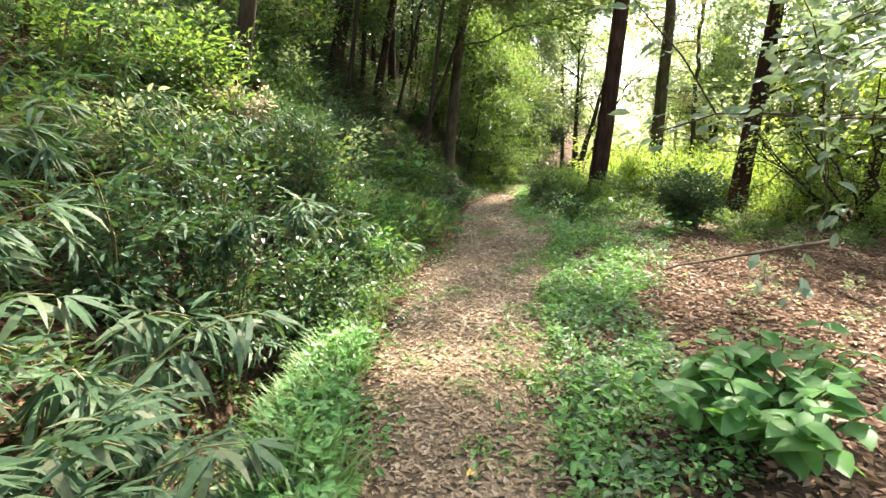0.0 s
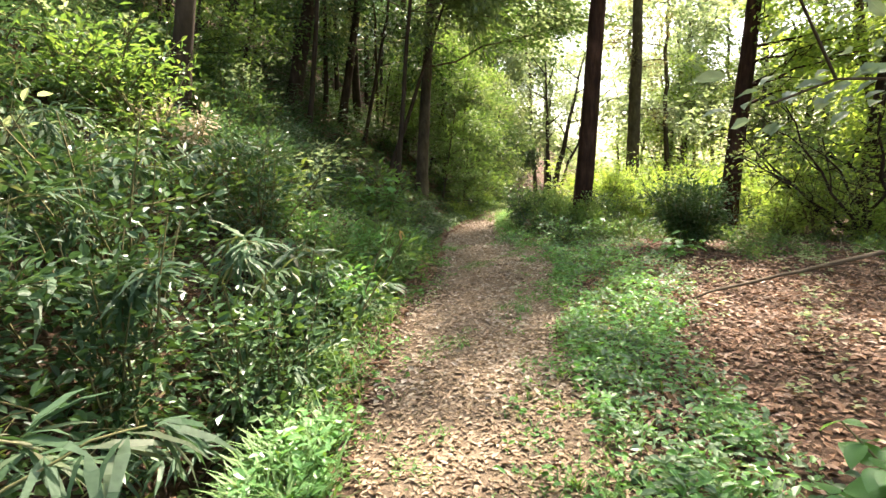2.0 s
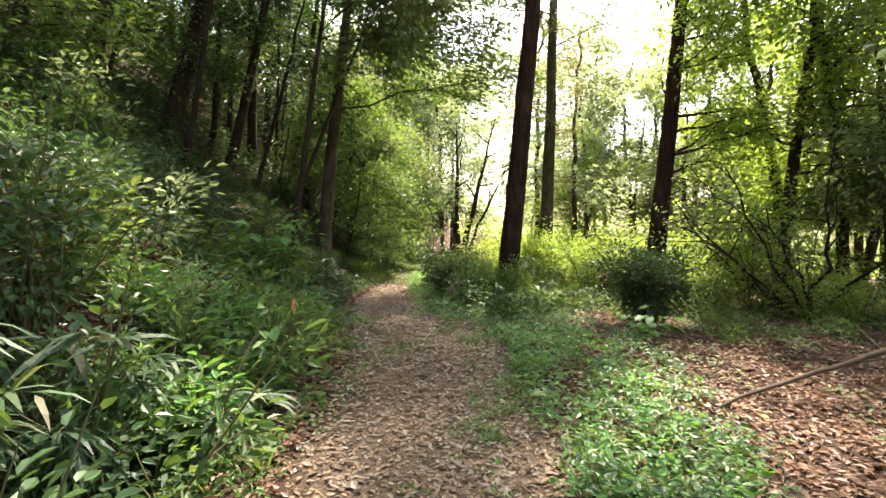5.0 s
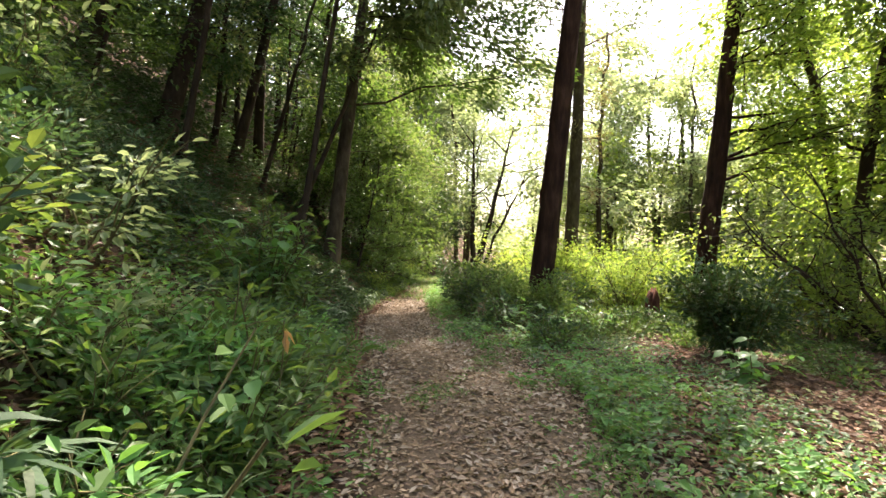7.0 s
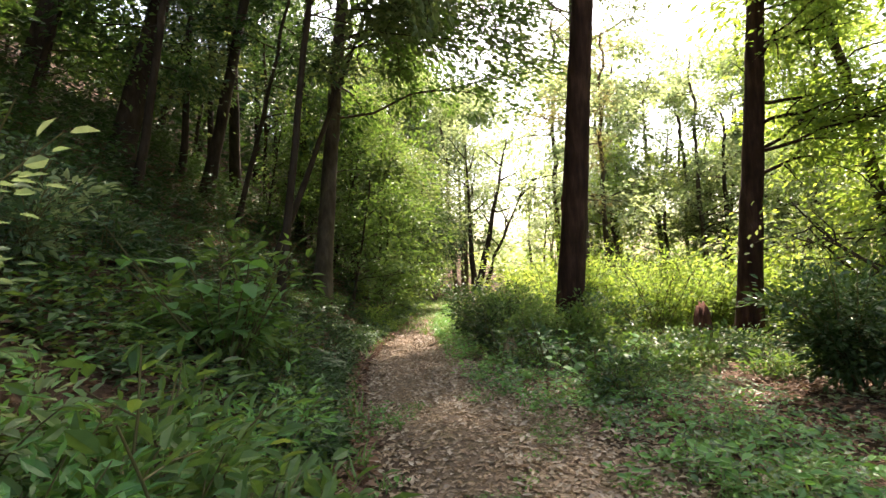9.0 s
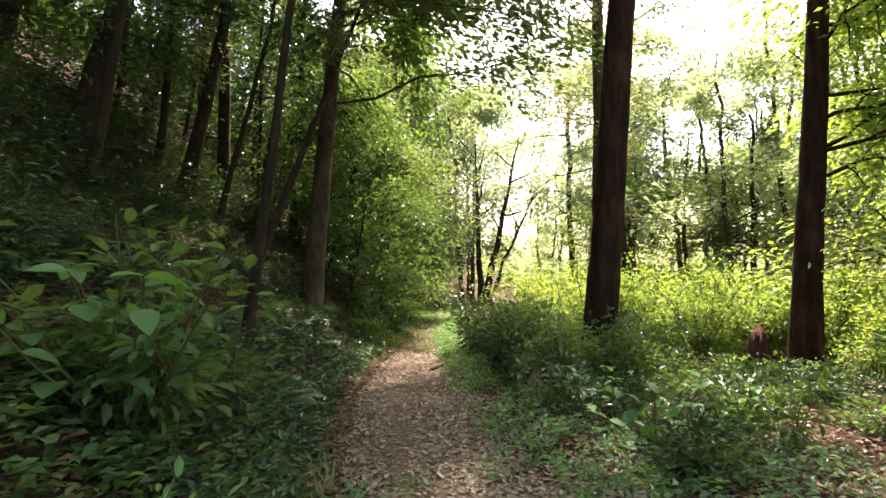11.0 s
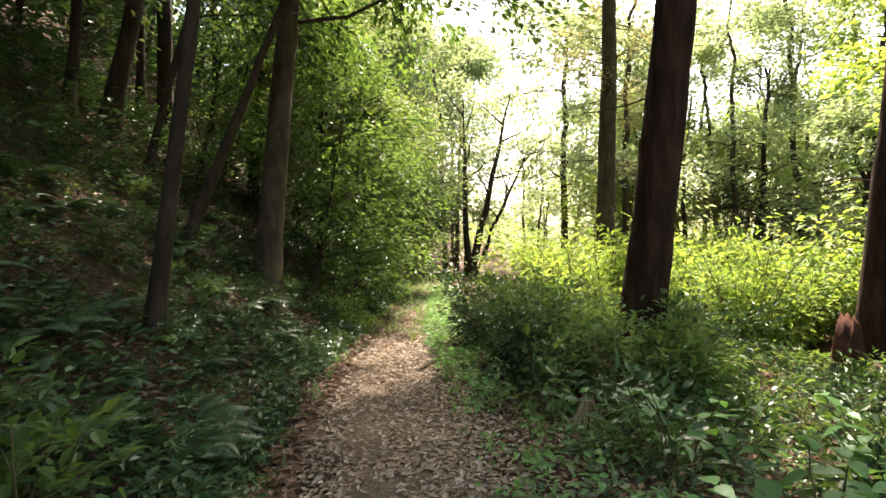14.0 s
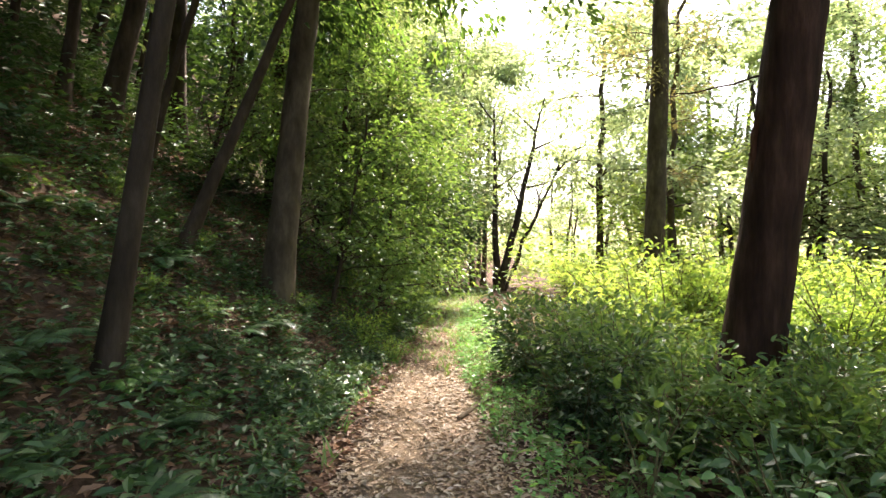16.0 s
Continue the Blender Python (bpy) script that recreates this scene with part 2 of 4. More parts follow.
def thing(name, label, category, group="", at=(0, 0, 0), kind=""):
    ob = new(name)
    ob.empty_display_size = 0.2
    ob.location = at
    return tagged(ob, label, category, group, kind)


def balls(n):
    return unit(rng.standard_normal((n, 3))) * rng.uniform(0, 1, (n, 1)) ** 0.4


# ---- lie of the land ----
EDGE_Y = [-8, 2, 3.1, 4.6, 6.8, 8.5, 10.6, 12, 14.5, 16.5, 18.9, 22, 26.4, 30, 36, 60]
EDGE_L = [-.6, -.42, -.62, -.56, -.28, .1, .35, .4, .7, 1.2, 2.0, 3.0, 4.2, 5.6, 7.6, 24]
EDGE_R = [.6, .68, .86, 1.05, 1.5, 2.0, 2.2, 1.75, 2.1, 2.45, 2.9, 3.8, 5.2, 6.9, 9.2, 26]


def left_edge(y):
    return np.interp(y, EDGE_Y, EDGE_L)


def right_edge(y):
    return np.interp(y, EDGE_Y, EDGE_R)


def swell(x, y, s):
    return (np.sin(x * 1.7 / s + 1.3) * np.cos(y * 1.3 / s + 0.4) + 0.6 * np.sin(x * 3.1 / s - y * 2.3 / s + 2.0) + 0.4 * np.cos(x * 5.3 / s + y * 4.7 / s)) * 0.5


def land(x, y):
    """Height of the ground: a nearly level trail, a steep bank up to one side, open wood falling away on the other."""
    x, y = np.asarray(x, float), np.asarray(y, float)
    z = np.interp(y, [-8, 0, 4.3, 7.1, 8.7, 10.6, 14.2, 17, 24, 36, 60, 400], [-.05, -.08, -.1, -.04, .06, .05, -.06, -.05, .04, -.1, -1.2, -6])
    u, v = left_edge(y) - x, x - right_edge(y)
    steep = np.interp(y, [0, 7, 12, 30], [0.78, 0.8, 0.85, 0.7])
    start = np.interp(y, [0, 5, 8, 12], [1.25, 1.1, 0.5, 0.3])
    w = np.maximum(u - start, 0)
    rise = np.where(w < 9, steep * w * w / (w + 0.35), steep * 9 * 9 / 9.35 + 0.62 * (np.minimum(w, 40) - 9))
    dip = np.interp(y, [-4, 0, 5, 8, 11], [0.8, 0.95, 0.75, 0.2, 0.0]) * np.exp(-((u - 1.0) / 0.4) ** 2)
    z = z + np.where(u > 0, rise - dip, 0)
    fall = np.where(v > 0, -0.05 * np.minimum(v, 8) - 0.05 * np.maximum(v - 8, 0) * np.interp(v, [8, 60, 200], [0.6, 1.6, 0.9]), 0)
    z = z + fall
    off = np.clip(np.maximum(u, v) / 0.5, 0, 1)
    return z + off * (0.09 * swell(x, y, 1.1) + 0.04 * swell(x, y, 0.3)) + 0.012 * swell(x, y, 0.22)


def on_land(x, y, sink=0.03):
    return float(land(x, y)) - sink


def build_ground():
    xs = np.concatenate([np.linspace(-400, -60, 9), np.linspace(-52, -9, 40), np.arange(-8, 9, 0.14), np.linspace(9.3, 50, 50), np.linspace(60, 420, 10)])
    ys = np.concatenate([np.linspace(-160, -20, 8), np.linspace(-16, -1.5, 15), np.arange(-1, 25, 0.16), np.linspace(25.4, 70, 60), np.linspace(78, 600, 16)])
    gx, gy = np.meshgrid(xs, ys)
    v = np.stack([gx, gy, land(gx, gy)], -1).reshape(-1, 3)
    i, j = np.meshgrid(np.arange(len(ys) - 1), np.arange(len(xs) - 1), indexing="ij")
    a0 = i * len(xs) + j
    q = np.stack([a0, a0 + 1, a0 + 1 + len(xs), a0 + len(xs)], -1).reshape(-1, 4)
    me = mesh_of("ground", v, q, GROUND, True)
    t = np.minimum(v[:, 0] - left_edge(v[:, 1]), right_edge(v[:, 1]) - v[:, 0]) + 0.22 * swell(v[:, 0], v[:, 1], 0.35) + 0.12 * swell(v[:, 0], v[:, 1], 0.12)
    at = me.attributes.new("trail", "FLOAT", "POINT")
    at.data.foreach_set("value", (np.clip(t / 0.35, 0, 1) * np.interp(v[:, 1], [17, 21, 40], [1, .45, .3])).astype(np.float32))
    return tagged(new("ground", me), "forest floor of brown leaf litter with a trodden earth trail", "ground", kind="structure")


ground = build_ground()


# ---- kinds of plant ----
def tree_parts(root, height, radius, lean, crown_from, limbs, reach, leaf_n, leaf_size, bark, leaf_mat, spread=0.42, droop=0.12, rise=0.35,
               twist=0.02, sides=12, side_bias=None, flare=0.5, dead=0, shape=LEAF2):
    """Trunk, limbs and crown under root, whose foot is at its origin."""
    n = max(10, int(height * 3))
    s = np.linspace(0, 1, n)
    wob = np.cumsum(rng.standard_normal((n, 2)) * twist, axis=0) * s[:, None]
    line = np.stack([lean[0] * s * height + wob[:, 0], lean[1] * s * height + wob[:, 1], s * height - 0.25], -1)
    v, f = tube_data(line, radius * (1 - 0.72 * s) + 0.008, sides, 0.045, 0, flare)
    part("trunk", mesh_of("trunk", v, f, bark, True), root)
    at, way = [], []
    for k in range(limbs + dead):
        h = rng.uniform(crown_from, 0.97) if k < limbs else rng.uniform(0.12, crown_from)
        base = np.array([np.interp(h, s, line[:, c]) for c in range(3)])
        g = rng.uniform(0, 2 * np.pi)
        if side_bias is not None and k < limbs:
            g = side_bias + rng.normal(0, 0.9)
        long = reach * rng.uniform(0.6, 1.15) * (1.1 - 0.5 * max(0, (h - crown_from) / (1 - crown_from + 1e-3)))
        if k >= limbs:
            long = rng.uniform(0.3, 1.1)
        d = np.array([np.cos(g), np.sin(g), rise * rng.uniform(0.2, 1.6) if k < limbs else rng.uniform(-.1, .3)])
        p = arc(base, d, long, droop * rng.uniform(0.3, 1.5), 7, 0.16)
        r0 = max(0.012, radius * (1 - 0.72 * h) * (0.42 if radius < 0.14 else 0.24)) if k < limbs else 0.012
        lines = [(p, np.linspace(r0, 0.006, 7))]
        if k < limbs:
            for _ in range(4):
                i = rng.integers(2, 6)
                q = arc(p[i], unit(d) + rng.standard_normal(3) * 0.7, long * rng.uniform(0.25, 0.5), 0.2, 4, 0.15)
                lines.append((q, np.linspace(r0 * 0.4 + 0.003, 0.004, 4)))
                m = max(2, leaf_n // (limbs * 6))
                c = q[rng.integers(1, 4, m)] + balls(m) * spread * rng.uniform(0.6, 1.2)
                at.append(c), way.append(c - q[0] + rng.standard_normal((m, 3)) * 0.6)
            m = max(2, leaf_n // (limbs * 3))
            c = p[rng.integers(2, 7, m)] + balls(m) * spread * (1, 1, 0.7)
            at.append(c), way.append(c - base + rng.standard_normal((m, 3)) * 0.8)
        part("limb" if k < limbs else "dead_branch", tubes("limb", lines, bark, 4 if radius > 0.1 else 3, 0.05), root)
    if at:
        at, way = np.concatenate(at), unit(np.concatenate(way))
        way = way * (1, 1, 0.5) + (0, 0, -0.25)
        up = rng.standard_normal((len(at), 3)) * 0.55 + (0, 0, 1)
        size = leaf_size * rng.uniform(0.6, 1.25, len(at))
        part("crown", leaves("crown", at, way, up, size, size * 0.5, shape, leaf_mat), root)
    return root


def shrub_parts(root, height, radius, stems, leaf_n, leaf_len, leaf_wide, leaf_mat, shape=LEAF4, low=0.15, spread=0.14, bark=None, lift=0.3):
    """A many-stemmed bush."""
    lines, at, way = [], [], []
    for k in range(stems):
        g = rng.uniform(0, 2 * np.pi)
        out = radius * rng.uniform(0.25, 1.0)
        tall = height * rng.uniform(0.6, 1.05)
        p = arc((rng.normal(0, .05), rng.normal(0, .05), -0.06), (np.cos(g) * out, np.sin(g) * out, tall * 1.15), math.hypot(out, tall * 1.15), 0.14, 5, 0.1)
        lines.append((p, np.linspace(0.004 + height * 0.006, 0.003, 5)))
        tips = [p]
        for _ in range(3):
            i = rng.integers(1, 4)
            q = arc(p[i], (rng.normal(), rng.normal(), 0.5), radius * rng.uniform(0.25, 0.5), 0.15, 3, 0.1)
            lines.append((q, np.linspace(0.004, 0.002, 3)))
            tips.append(q)
        m = max(1, leaf_n // (stems * 4))
        for q in tips:
            i = rng.uniform(low if q is p else 0.15, 1, m) * (len(q) - 1)
            c = np.stack([np.interp(i, np.arange(len(q)), q[:, a]) for a in range(3)], -1)
            o = rng.standard_normal((m, 3)) * (1, 1, 0.5)
            at.append(c + o * spread * 0.5), way.append(unit(o) + unit(c - (0, 0, height * 0.3)) * 0.5 + (0, 0, lift * 0.3 - 0.1))
    at, way = np.concatenate(at), np.concatenate(way)
    at[:, 2] = np.maximum(at[:, 2], 0.03)
    up = rng.standard_normal((len(at), 3)) * 0.45 + (0, 0, 1)
    size = rng.uniform(0.6, 1.2, len(at))
    part("branching_stem", tubes("branching_stem", lines, bark or STEM, 3), root)
    part("foliage", leaves("foliage", at, way, up, leaf_len * size, leaf_wide * size, shape, leaf_mat), root)
    return root


def fern_parts(root, fronds, long, material):
    """A rosette of feathered fronds."""
    for k in range(fronds):
        g = k * 2 * np.pi / fronds + rng.uniform(-.3, .3)
        size = long * rng.uniform(0.7, 1.1)
        p = arc((0, 0, -0.02), (np.cos(g), np.sin(g), rng.uniform(0.6, 1.1)), size, 0.55, 24)
        t = unit(np.gradient(p, axis=0))
        side = unit(np.cross(t, (0, 0, 1)))
        s = np.linspace(0, 1, 24)[4:]
        wide = 0.2 * size * np.sin(np.pi * (0.12 + 0.86 * s)) ** 0.8
        at = np.concatenate([p[4:], p[4:]])
        way = np.concatenate([side[4:] + t[4:] * 0.35, -side[4:] + t[4:] * 0.35]) + (0, 0, -0.1)
        blade = leaves("frond", at, way, np.tile(np.cross(side, t)[4:], (2, 1)), np.tile(wide, 2), np.full(40, 0.036 * size + 0.003), BLADE, material)
        frond = part("frond", blade, root)
        part("stalk", tubes("stalk", [(p[::4], np.linspace(0.005, 0.0015, 6))], STEM, 4), frond)
    return root


def bamboo_parts(root, height, bend, fans, material):
    """An arching dwarf-bamboo cane with fans of lance-shaped leaves."""
    p = arc((0, 0, -0.05), (bend[0], bend[1], 1.0), height, 0.45, 12, 0.05)
    lines = [(p, np.linspace(0.008, 0.003, 12))]
    at, way, up, size = [], [], [], []
    for k in range(fans):
        i = rng.uniform(0.15, 1.0) * 11
        c = np.array([np.interp(i, np.arange(12), p[:, a]) for a in range(3)])
        d = unit(np.array([bend[0], bend[1], 0.1]) + rng.standard_normal(3) * (0.9, 0.9, 0.3))
        q = arc(c, d, rng.uniform(0.02, 0.1), 0.25, 4)
        m = rng.integers(3, 7)
        tip = q[rng.integers(2, 4, m)]
        side = unit(np.cross(d, (0, 0, 1)))
        spread = np.linspace(-0.8, 0.8, m)[:, None] + rng.normal(0, .3, (m, 1))
        w = d * np.cos(spread) + side * np.sin(spread) + (0, 0, rng.uniform(-0.9, 0.05)) + rng.standard_normal((m, 3)) * 0.25
        at.append(tip), way.append(w), up.append(rng.standard_normal((m, 3)) * 0.25 + (0, 0, 1)), size.append(rng.uniform(0.15, 0.32, m))
    size = np.concatenate(size)
    part("cane", tubes("cane", lines, CANE, 5), root)
    part("foliage", leaves("foliage", np.concatenate(at), np.concatenate(way), np.concatenate(up), size, size * 0.125, BLADE, material), root)
    return root


def broad_leaf_mesh(name, material, serrated=True):
    """One large pointed leaf, cupped, with a sunk midrib and a toothed edge."""
    n = 9
    s = np.linspace(0, 1, n)
    half = 0.34 * np.sin(np.pi * s ** 0.8) ** 0.8 * (1 - 0.15 * s)
    if serrated:
        half = half * (1 + 0.06 * (np.arange(n) % 2))
    sag = -0.22 * s ** 2
    mid = np.stack([s, s * 0, sag], -1)
    left = np.stack([s + 0.03, -half, sag + half * 0.22], -1)
    right = np.stack([s + 0.03, half, sag + half * 0.22], -1)
    v = np.concatenate([mid, left, right])
    f = []
    for i in range(n - 1):
        f += [(i, n + i, n + i + 1), (i, n + i + 1, i + 1), (i, i + 1, 2 * n + i + 1), (i, 2 * n + i + 1, 2 * n + i)]
    return mesh_of(name, v, f, material, True)


BROAD = broad_leaf_mesh("leaf", LEAF_BROAD)


def broadleaf_parts(root, height, radius, stems, pairs, size, aim=None):
    """A soft shrub whose large leaves sit in crossed pairs, each leaf a part."""
    for k in range(stems):
        g = k * 2 * np.pi / stems + rng.uniform(-.5, .5)
        out = radius * rng.uniform(0.35, 1.0)
        tall = height * rng.uniform(0.65, 1.0)
        p = arc((0, 0, -0.05), (np.cos(g) * out, np.sin(g) * out, tall * 1.1), math.hypot(out, tall), 0.1, 8, 0.06)
        stem = part("stem", tubes("stem", [(p, np.linspace(0.009, 0.004, 8))], STEM, 6), root)
        for j in range(pairs):
            i = np.interp(j, [0, pairs - 1], [3.0, 7.0])
            c = np.array([np.interp(i, np.arange(8), p[:, a]) for a in range(3)])
            turn = rng.uniform(0, 6.3) if j == 0 else turn + np.pi / 2 + rng.normal(0, .2)
            for half_turn in (0, np.pi):
                leaf = part("leaf", BROAD, stem)
                s = size * rng.uniform(0.65, 1.1) * (0.75 if j == pairs - 1 else 1.0)
                leaf.matrix_basis = pose(*c, rng.normal(0, 14), rng.normal(4, 13), math.degrees(turn + half_turn)) @ Matrix.Scale(s, 4)
    return root


# ---- the standing trees ----
def tree(label, at, group="", name="tree", **how):
    root = thing(name, label, "tree", group, (at[0], at[1], on_land(*at, 0.0)))
    return tree_parts(root, **how)


cedar = tree("tall leaning conifer with dark red-brown bark beside the trail", (4.43, 15.28), height=17, radius=0.25, lean=(0.07, -0.1), crown_from=0.5, side_bias=1.3,
             limbs=24, reach=4.6, leaf_n=17000, leaf_size=0.2, bark=BARK_RED, leaf_mat=LEAF_TREE, spread=0.6, dead=4, sides=18, flare=0.35)
scar = tubes("bark_scar", [([(4.43 + .07 * z - 0.172 + rng.normal(0, .008), 15.28 - .1 * z + 0.03, z) for z in (2.2, 2.28, 2.36, 2.45, 2.55, 2.65, 2.72, 2.8)], [.008, .03, .045, .036, .055, .04, .026, .006])], WOOD_TORN, 9, 0.45)
scar.transform(Matrix.Translation(-cedar.location))
part("bark_scar", scar, cedar, "torn orange scar in the bark")
conifer = tree("straight tall conifer with brown bark and bare dead side branches", (9.42, 23.47), height=19, radius=0.29, lean=(0.04, -0.01), crown_from=0.5,
     limbs=24, reach=4.8, leaf_n=12000, leaf_size=0.15, bark=BARK_GREY, leaf_mat=LEAF_TREE, side_bias=3.6, spread=0.6, dead=14, sides=14, flare=0.3)
at, way = [], []
for k in range(15):
    z, g = rng.uniform(4.0, 10.5), rng.uniform(0, 2 * np.pi)
    p = arc((0.04 * z, -0.01 * z, z), (np.cos(g), np.sin(g), rng.uniform(-.1, .25)), rng.uniform(0.9, 1.9), 0.05, 6, 0.12)
    part("side_branch", tubes("side_branch", [(p, np.linspace(0.022, 0.006, 6))], BARK_GREY, 4, 0.05), conifer)
    c = p[rng.integers(2, 6, 130)] + balls(130) * 0.42
    at.append(c), way.append(c - p[0] + rng.standard_normal((130, 3)) * 0.5)
at = np.concatenate(at)
part("needle_foliage", leaves("needle_foliage", at, np.concatenate(way), rng.standard_normal((len(at), 3)) + (0, 0, .6), 0.13, 0.04, LEAF2,
                            leaf_material("rusty_needles", [(0.12, 0.09, 0.04), (0.17, 0.15, 0.06), (0.2, 0.21, 0.08)], 0.45, 0.5, (1.4, 1.3, 0.8))), conifer, "thin tufts of rusty green needles")
tree("dark-barked tree with leafy yellow-green side boughs", (8.9, 15.67), height=14, radius=0.26, lean=(0.07, -0.04), crown_from=0.22,
     limbs=26, reach=2.6, leaf_n=11000, leaf_size=0.12, bark=BARK_RED, leaf_mat=LEAF_SUN, spread=0.5, dead=3, sides=14, flare=0.4, side_bias=-0.35)
tree("smooth grey-brown tree leaning over the trail from the bank", (0.16, 18.72), height=13, radius=0.2, lean=(0.085, 0.01), crown_from=0.32,
     limbs=28, reach=4.4, leaf_n=24000, leaf_size=0.16, bark=BARK_GREY, leaf_mat=LEAF_MID, spread=0.55, dead=2, sides=14, flare=0.3, side_bias=0.2)
tree("slender dark tree leaning out from the bank", (-0.62, 15.08), height=9.5, radius=0.066, lean=(0.13, 0.01), crown_from=0.5,
     limbs=14, reach=3.7, leaf_n=7500, leaf_size=0.17, bark=BARK_DARK, leaf_mat=LEAF_TREE, spread=0.55, sides=10, side_bias=-0.6)
tree("dark slanting tree crossing in front of the grey trunk", (-0.95, 18.2), height=6.2, radius=0.075, lean=(0.39, 0.0), crown_from=0.6,
     limbs=5, reach=1.8, leaf_n=1200, leaf_size=0.14, bark=BARK_DARK, leaf_mat=LEAF_TREE, sides=10)
tree("thick dark trunk leaning from the bank in deep shade", (-3.8, 18.1), height=12, radius=0.23, lean=(0.24, 0.0), crown_from=0.5,
     limbs=14, reach=3.8, leaf_n=5500, leaf_size=0.19, bark=BARK_DARK, leaf_mat=LEAF_TREE, spread=0.6, sides=12, side_bias=0.0)
tree("thick dark trunk leaning from the bank in deep shade", (-6.5, 20.8), height=12, radius=0.26, lean=(0.24, 0.0), crown_from=0.5,
     limbs=14, reach=3.8, leaf_n=5500, leaf_size=0.19, bark=BARK_DARK, leaf_mat=LEAF_TREE, spread=0.6, sides=12, side_bias=0.0)

fork = thing("tree", "small dark forked tree with sparse twigs where the trail turns", "tree", "", (8.2, 32.0, on_land(8.2, 32.0, 0)))
for dx, tall, thick in ((-0.15, 7.5, .19), (1.0, 8.5, .22), (1.75, 7.0, .13)):
    p = arc((0, 0, -0.3), (dx, 0.3, 3.2), tall, -0.1, 12, 0.08)
    part("trunk", tubes("trunk", [(p, np.linspace(thick, 0.025, 12))] + [(arc(p[i], (rng.normal() + dx * .4, rng.normal(), .8), 1.6, 0.0, 5, .2), np.linspace(.05, .01, 5)) for i in (5, 6, 7, 8, 9, 10)], BARK_DARK, 7, 0.05), fork)
c = rng.standard_normal((900, 3)) * (1.3, 1.2, 1.6) + (1.6, .5, 6.6)
part("crown", leaves("crown", c, rng.standard_normal((900, 3)), rng.standard_normal((900, 3)) + (0, 0, 1), 0.16, 0.08, LEAF2, LEAF_PALE), fork)


def plant_out(protos, spots, group, low=0.8, high=1.25, spin=180, tilt=4):
    """Copies of the given plants, each turned and sized a little differently."""
    for i, (x, y) in enumerate(spots):
        s = rng.uniform(low, high)
        m = pose(x, y, on_land(x, y), rng.normal(0, tilt), rng.normal(0, tilt), rng.uniform(-spin, spin)) @ Matrix.Scale(s, 4)
        src = protos[i % len(protos)]
        if i < len(protos):
            src.matrix_basis = m
            src["group"] = group
        else:
            copy_thing(src, m)["group"] = group


def spots(n, ys, offs, side, gap=0.35, power=1.0):
    """n places beside the trail: within ys along it and offs metres off its edge."""
    got = []
    for _ in range(n * 40):
        y = rng.uniform(*ys)
        o = offs[0] + (offs[1] - offs[0]) * rng.uniform() ** power
        x = float(left_edge(y)) - o if side < 0 else float(right_edge(y)) + o
        if all((x - a) ** 2 + (y - b) ** 2 > gap * gap for a, b in got):
            got.append((x, y))
        if len(got) == n:
            break
    return got


rng = np.random.default_rng(101)
# woods on the bank: slender trunks, dense leaf above, darkened in colour for canopy shade
WOOD = "slender trees on the bank"
protos = [tree("slender dark-trunked broadleaf tree on the bank, leaves darkened for shade", (0, 0), height=h, radius=r, lean=(0.1, 0.0), crown_from=f, limbs=11, reach=2.6,
               leaf_n=3300, leaf_size=0.18, bark=b, leaf_mat=m, spread=0.6, twist=0.05, sides=8)
          for h, r, f, b, m in ((10, .09, .3, BARK_DARK, LEAF_DARK), (12, .11, .4, BARK_DARK, LEAF_DARK), (8.5, .06, .25, BARK_DARK, LEAF_DARK), (11, .13, .45, BARK_DARK, LEAF_DARK))]
plant_out(protos, spots(48, (11, 46), (3.2, 16), -1, 1.0, 0.9), WOOD, 0.85, 1.25, 25, 5)
plant_out([tree('leafy tree closing over the trail from the bank', (0, 0), height=h, radius=.1, lean=(0.1, 0.0), crown_from=.2, limbs=16, reach=2.9, leaf_n=6500, leaf_size=0.15, bark=BARK_DARK, leaf_mat=LEAF_TREE, spread=0.55, droop=0.25, twist=0.05, sides=8) for h in (10.5, 12)], [(1.2, 23.0), (0.6, 26.5), (2.4, 28.0), (1.8, 31.0), (3.6, 33.5), (2.0, 36), (5.2, 37.5), (-0.4, 24.2)], WOOD, 0.7, 0.9, 20, 4)

rng = np.random.default_rng(102)
# leafy young trees that hang over the trail from the bank
protos = [tree("leafy young tree hanging over the trail", (0, 0), height=h, radius=0.045, lean=(0.16, 0.0), crown_from=0.12, limbs=13, reach=2.1, leaf_n=3500,
               leaf_size=0.12, bark=BARK_DARK, leaf_mat=m, spread=0.5, droop=0.38, rise=0.45, twist=0.04, sides=6, side_bias=-0.3)
          for h, m in ((4.2, LEAF_MID), (5.2, LEAF_MID), (3.4, LEAF_DARK), (4.6, LEAF_TREE))]
plant_out(protos, [(float(left_edge(y)) - o - 0.3 * (k % 2), y + 0.3 * j) for j, o in enumerate((0.9, 2.3, 3.9)) for k, y in enumerate((20.8, 22.6, 24.3, 26.2, 28.2, 30.4, 33, 36))] + [(-4.2, 11.5), (-5.6, 13.6), (-6.8, 12.2), (-7.6, 9.4), (0.9, 19.8), (-5.0, 17.4), (-6.4, 16), (-4.4, 21.5), (-7.5, 14.2), (-6.2, 9.8)], "young trees over the trail", 0.8, 1.2, 30)

rng = np.random.default_rng(103)
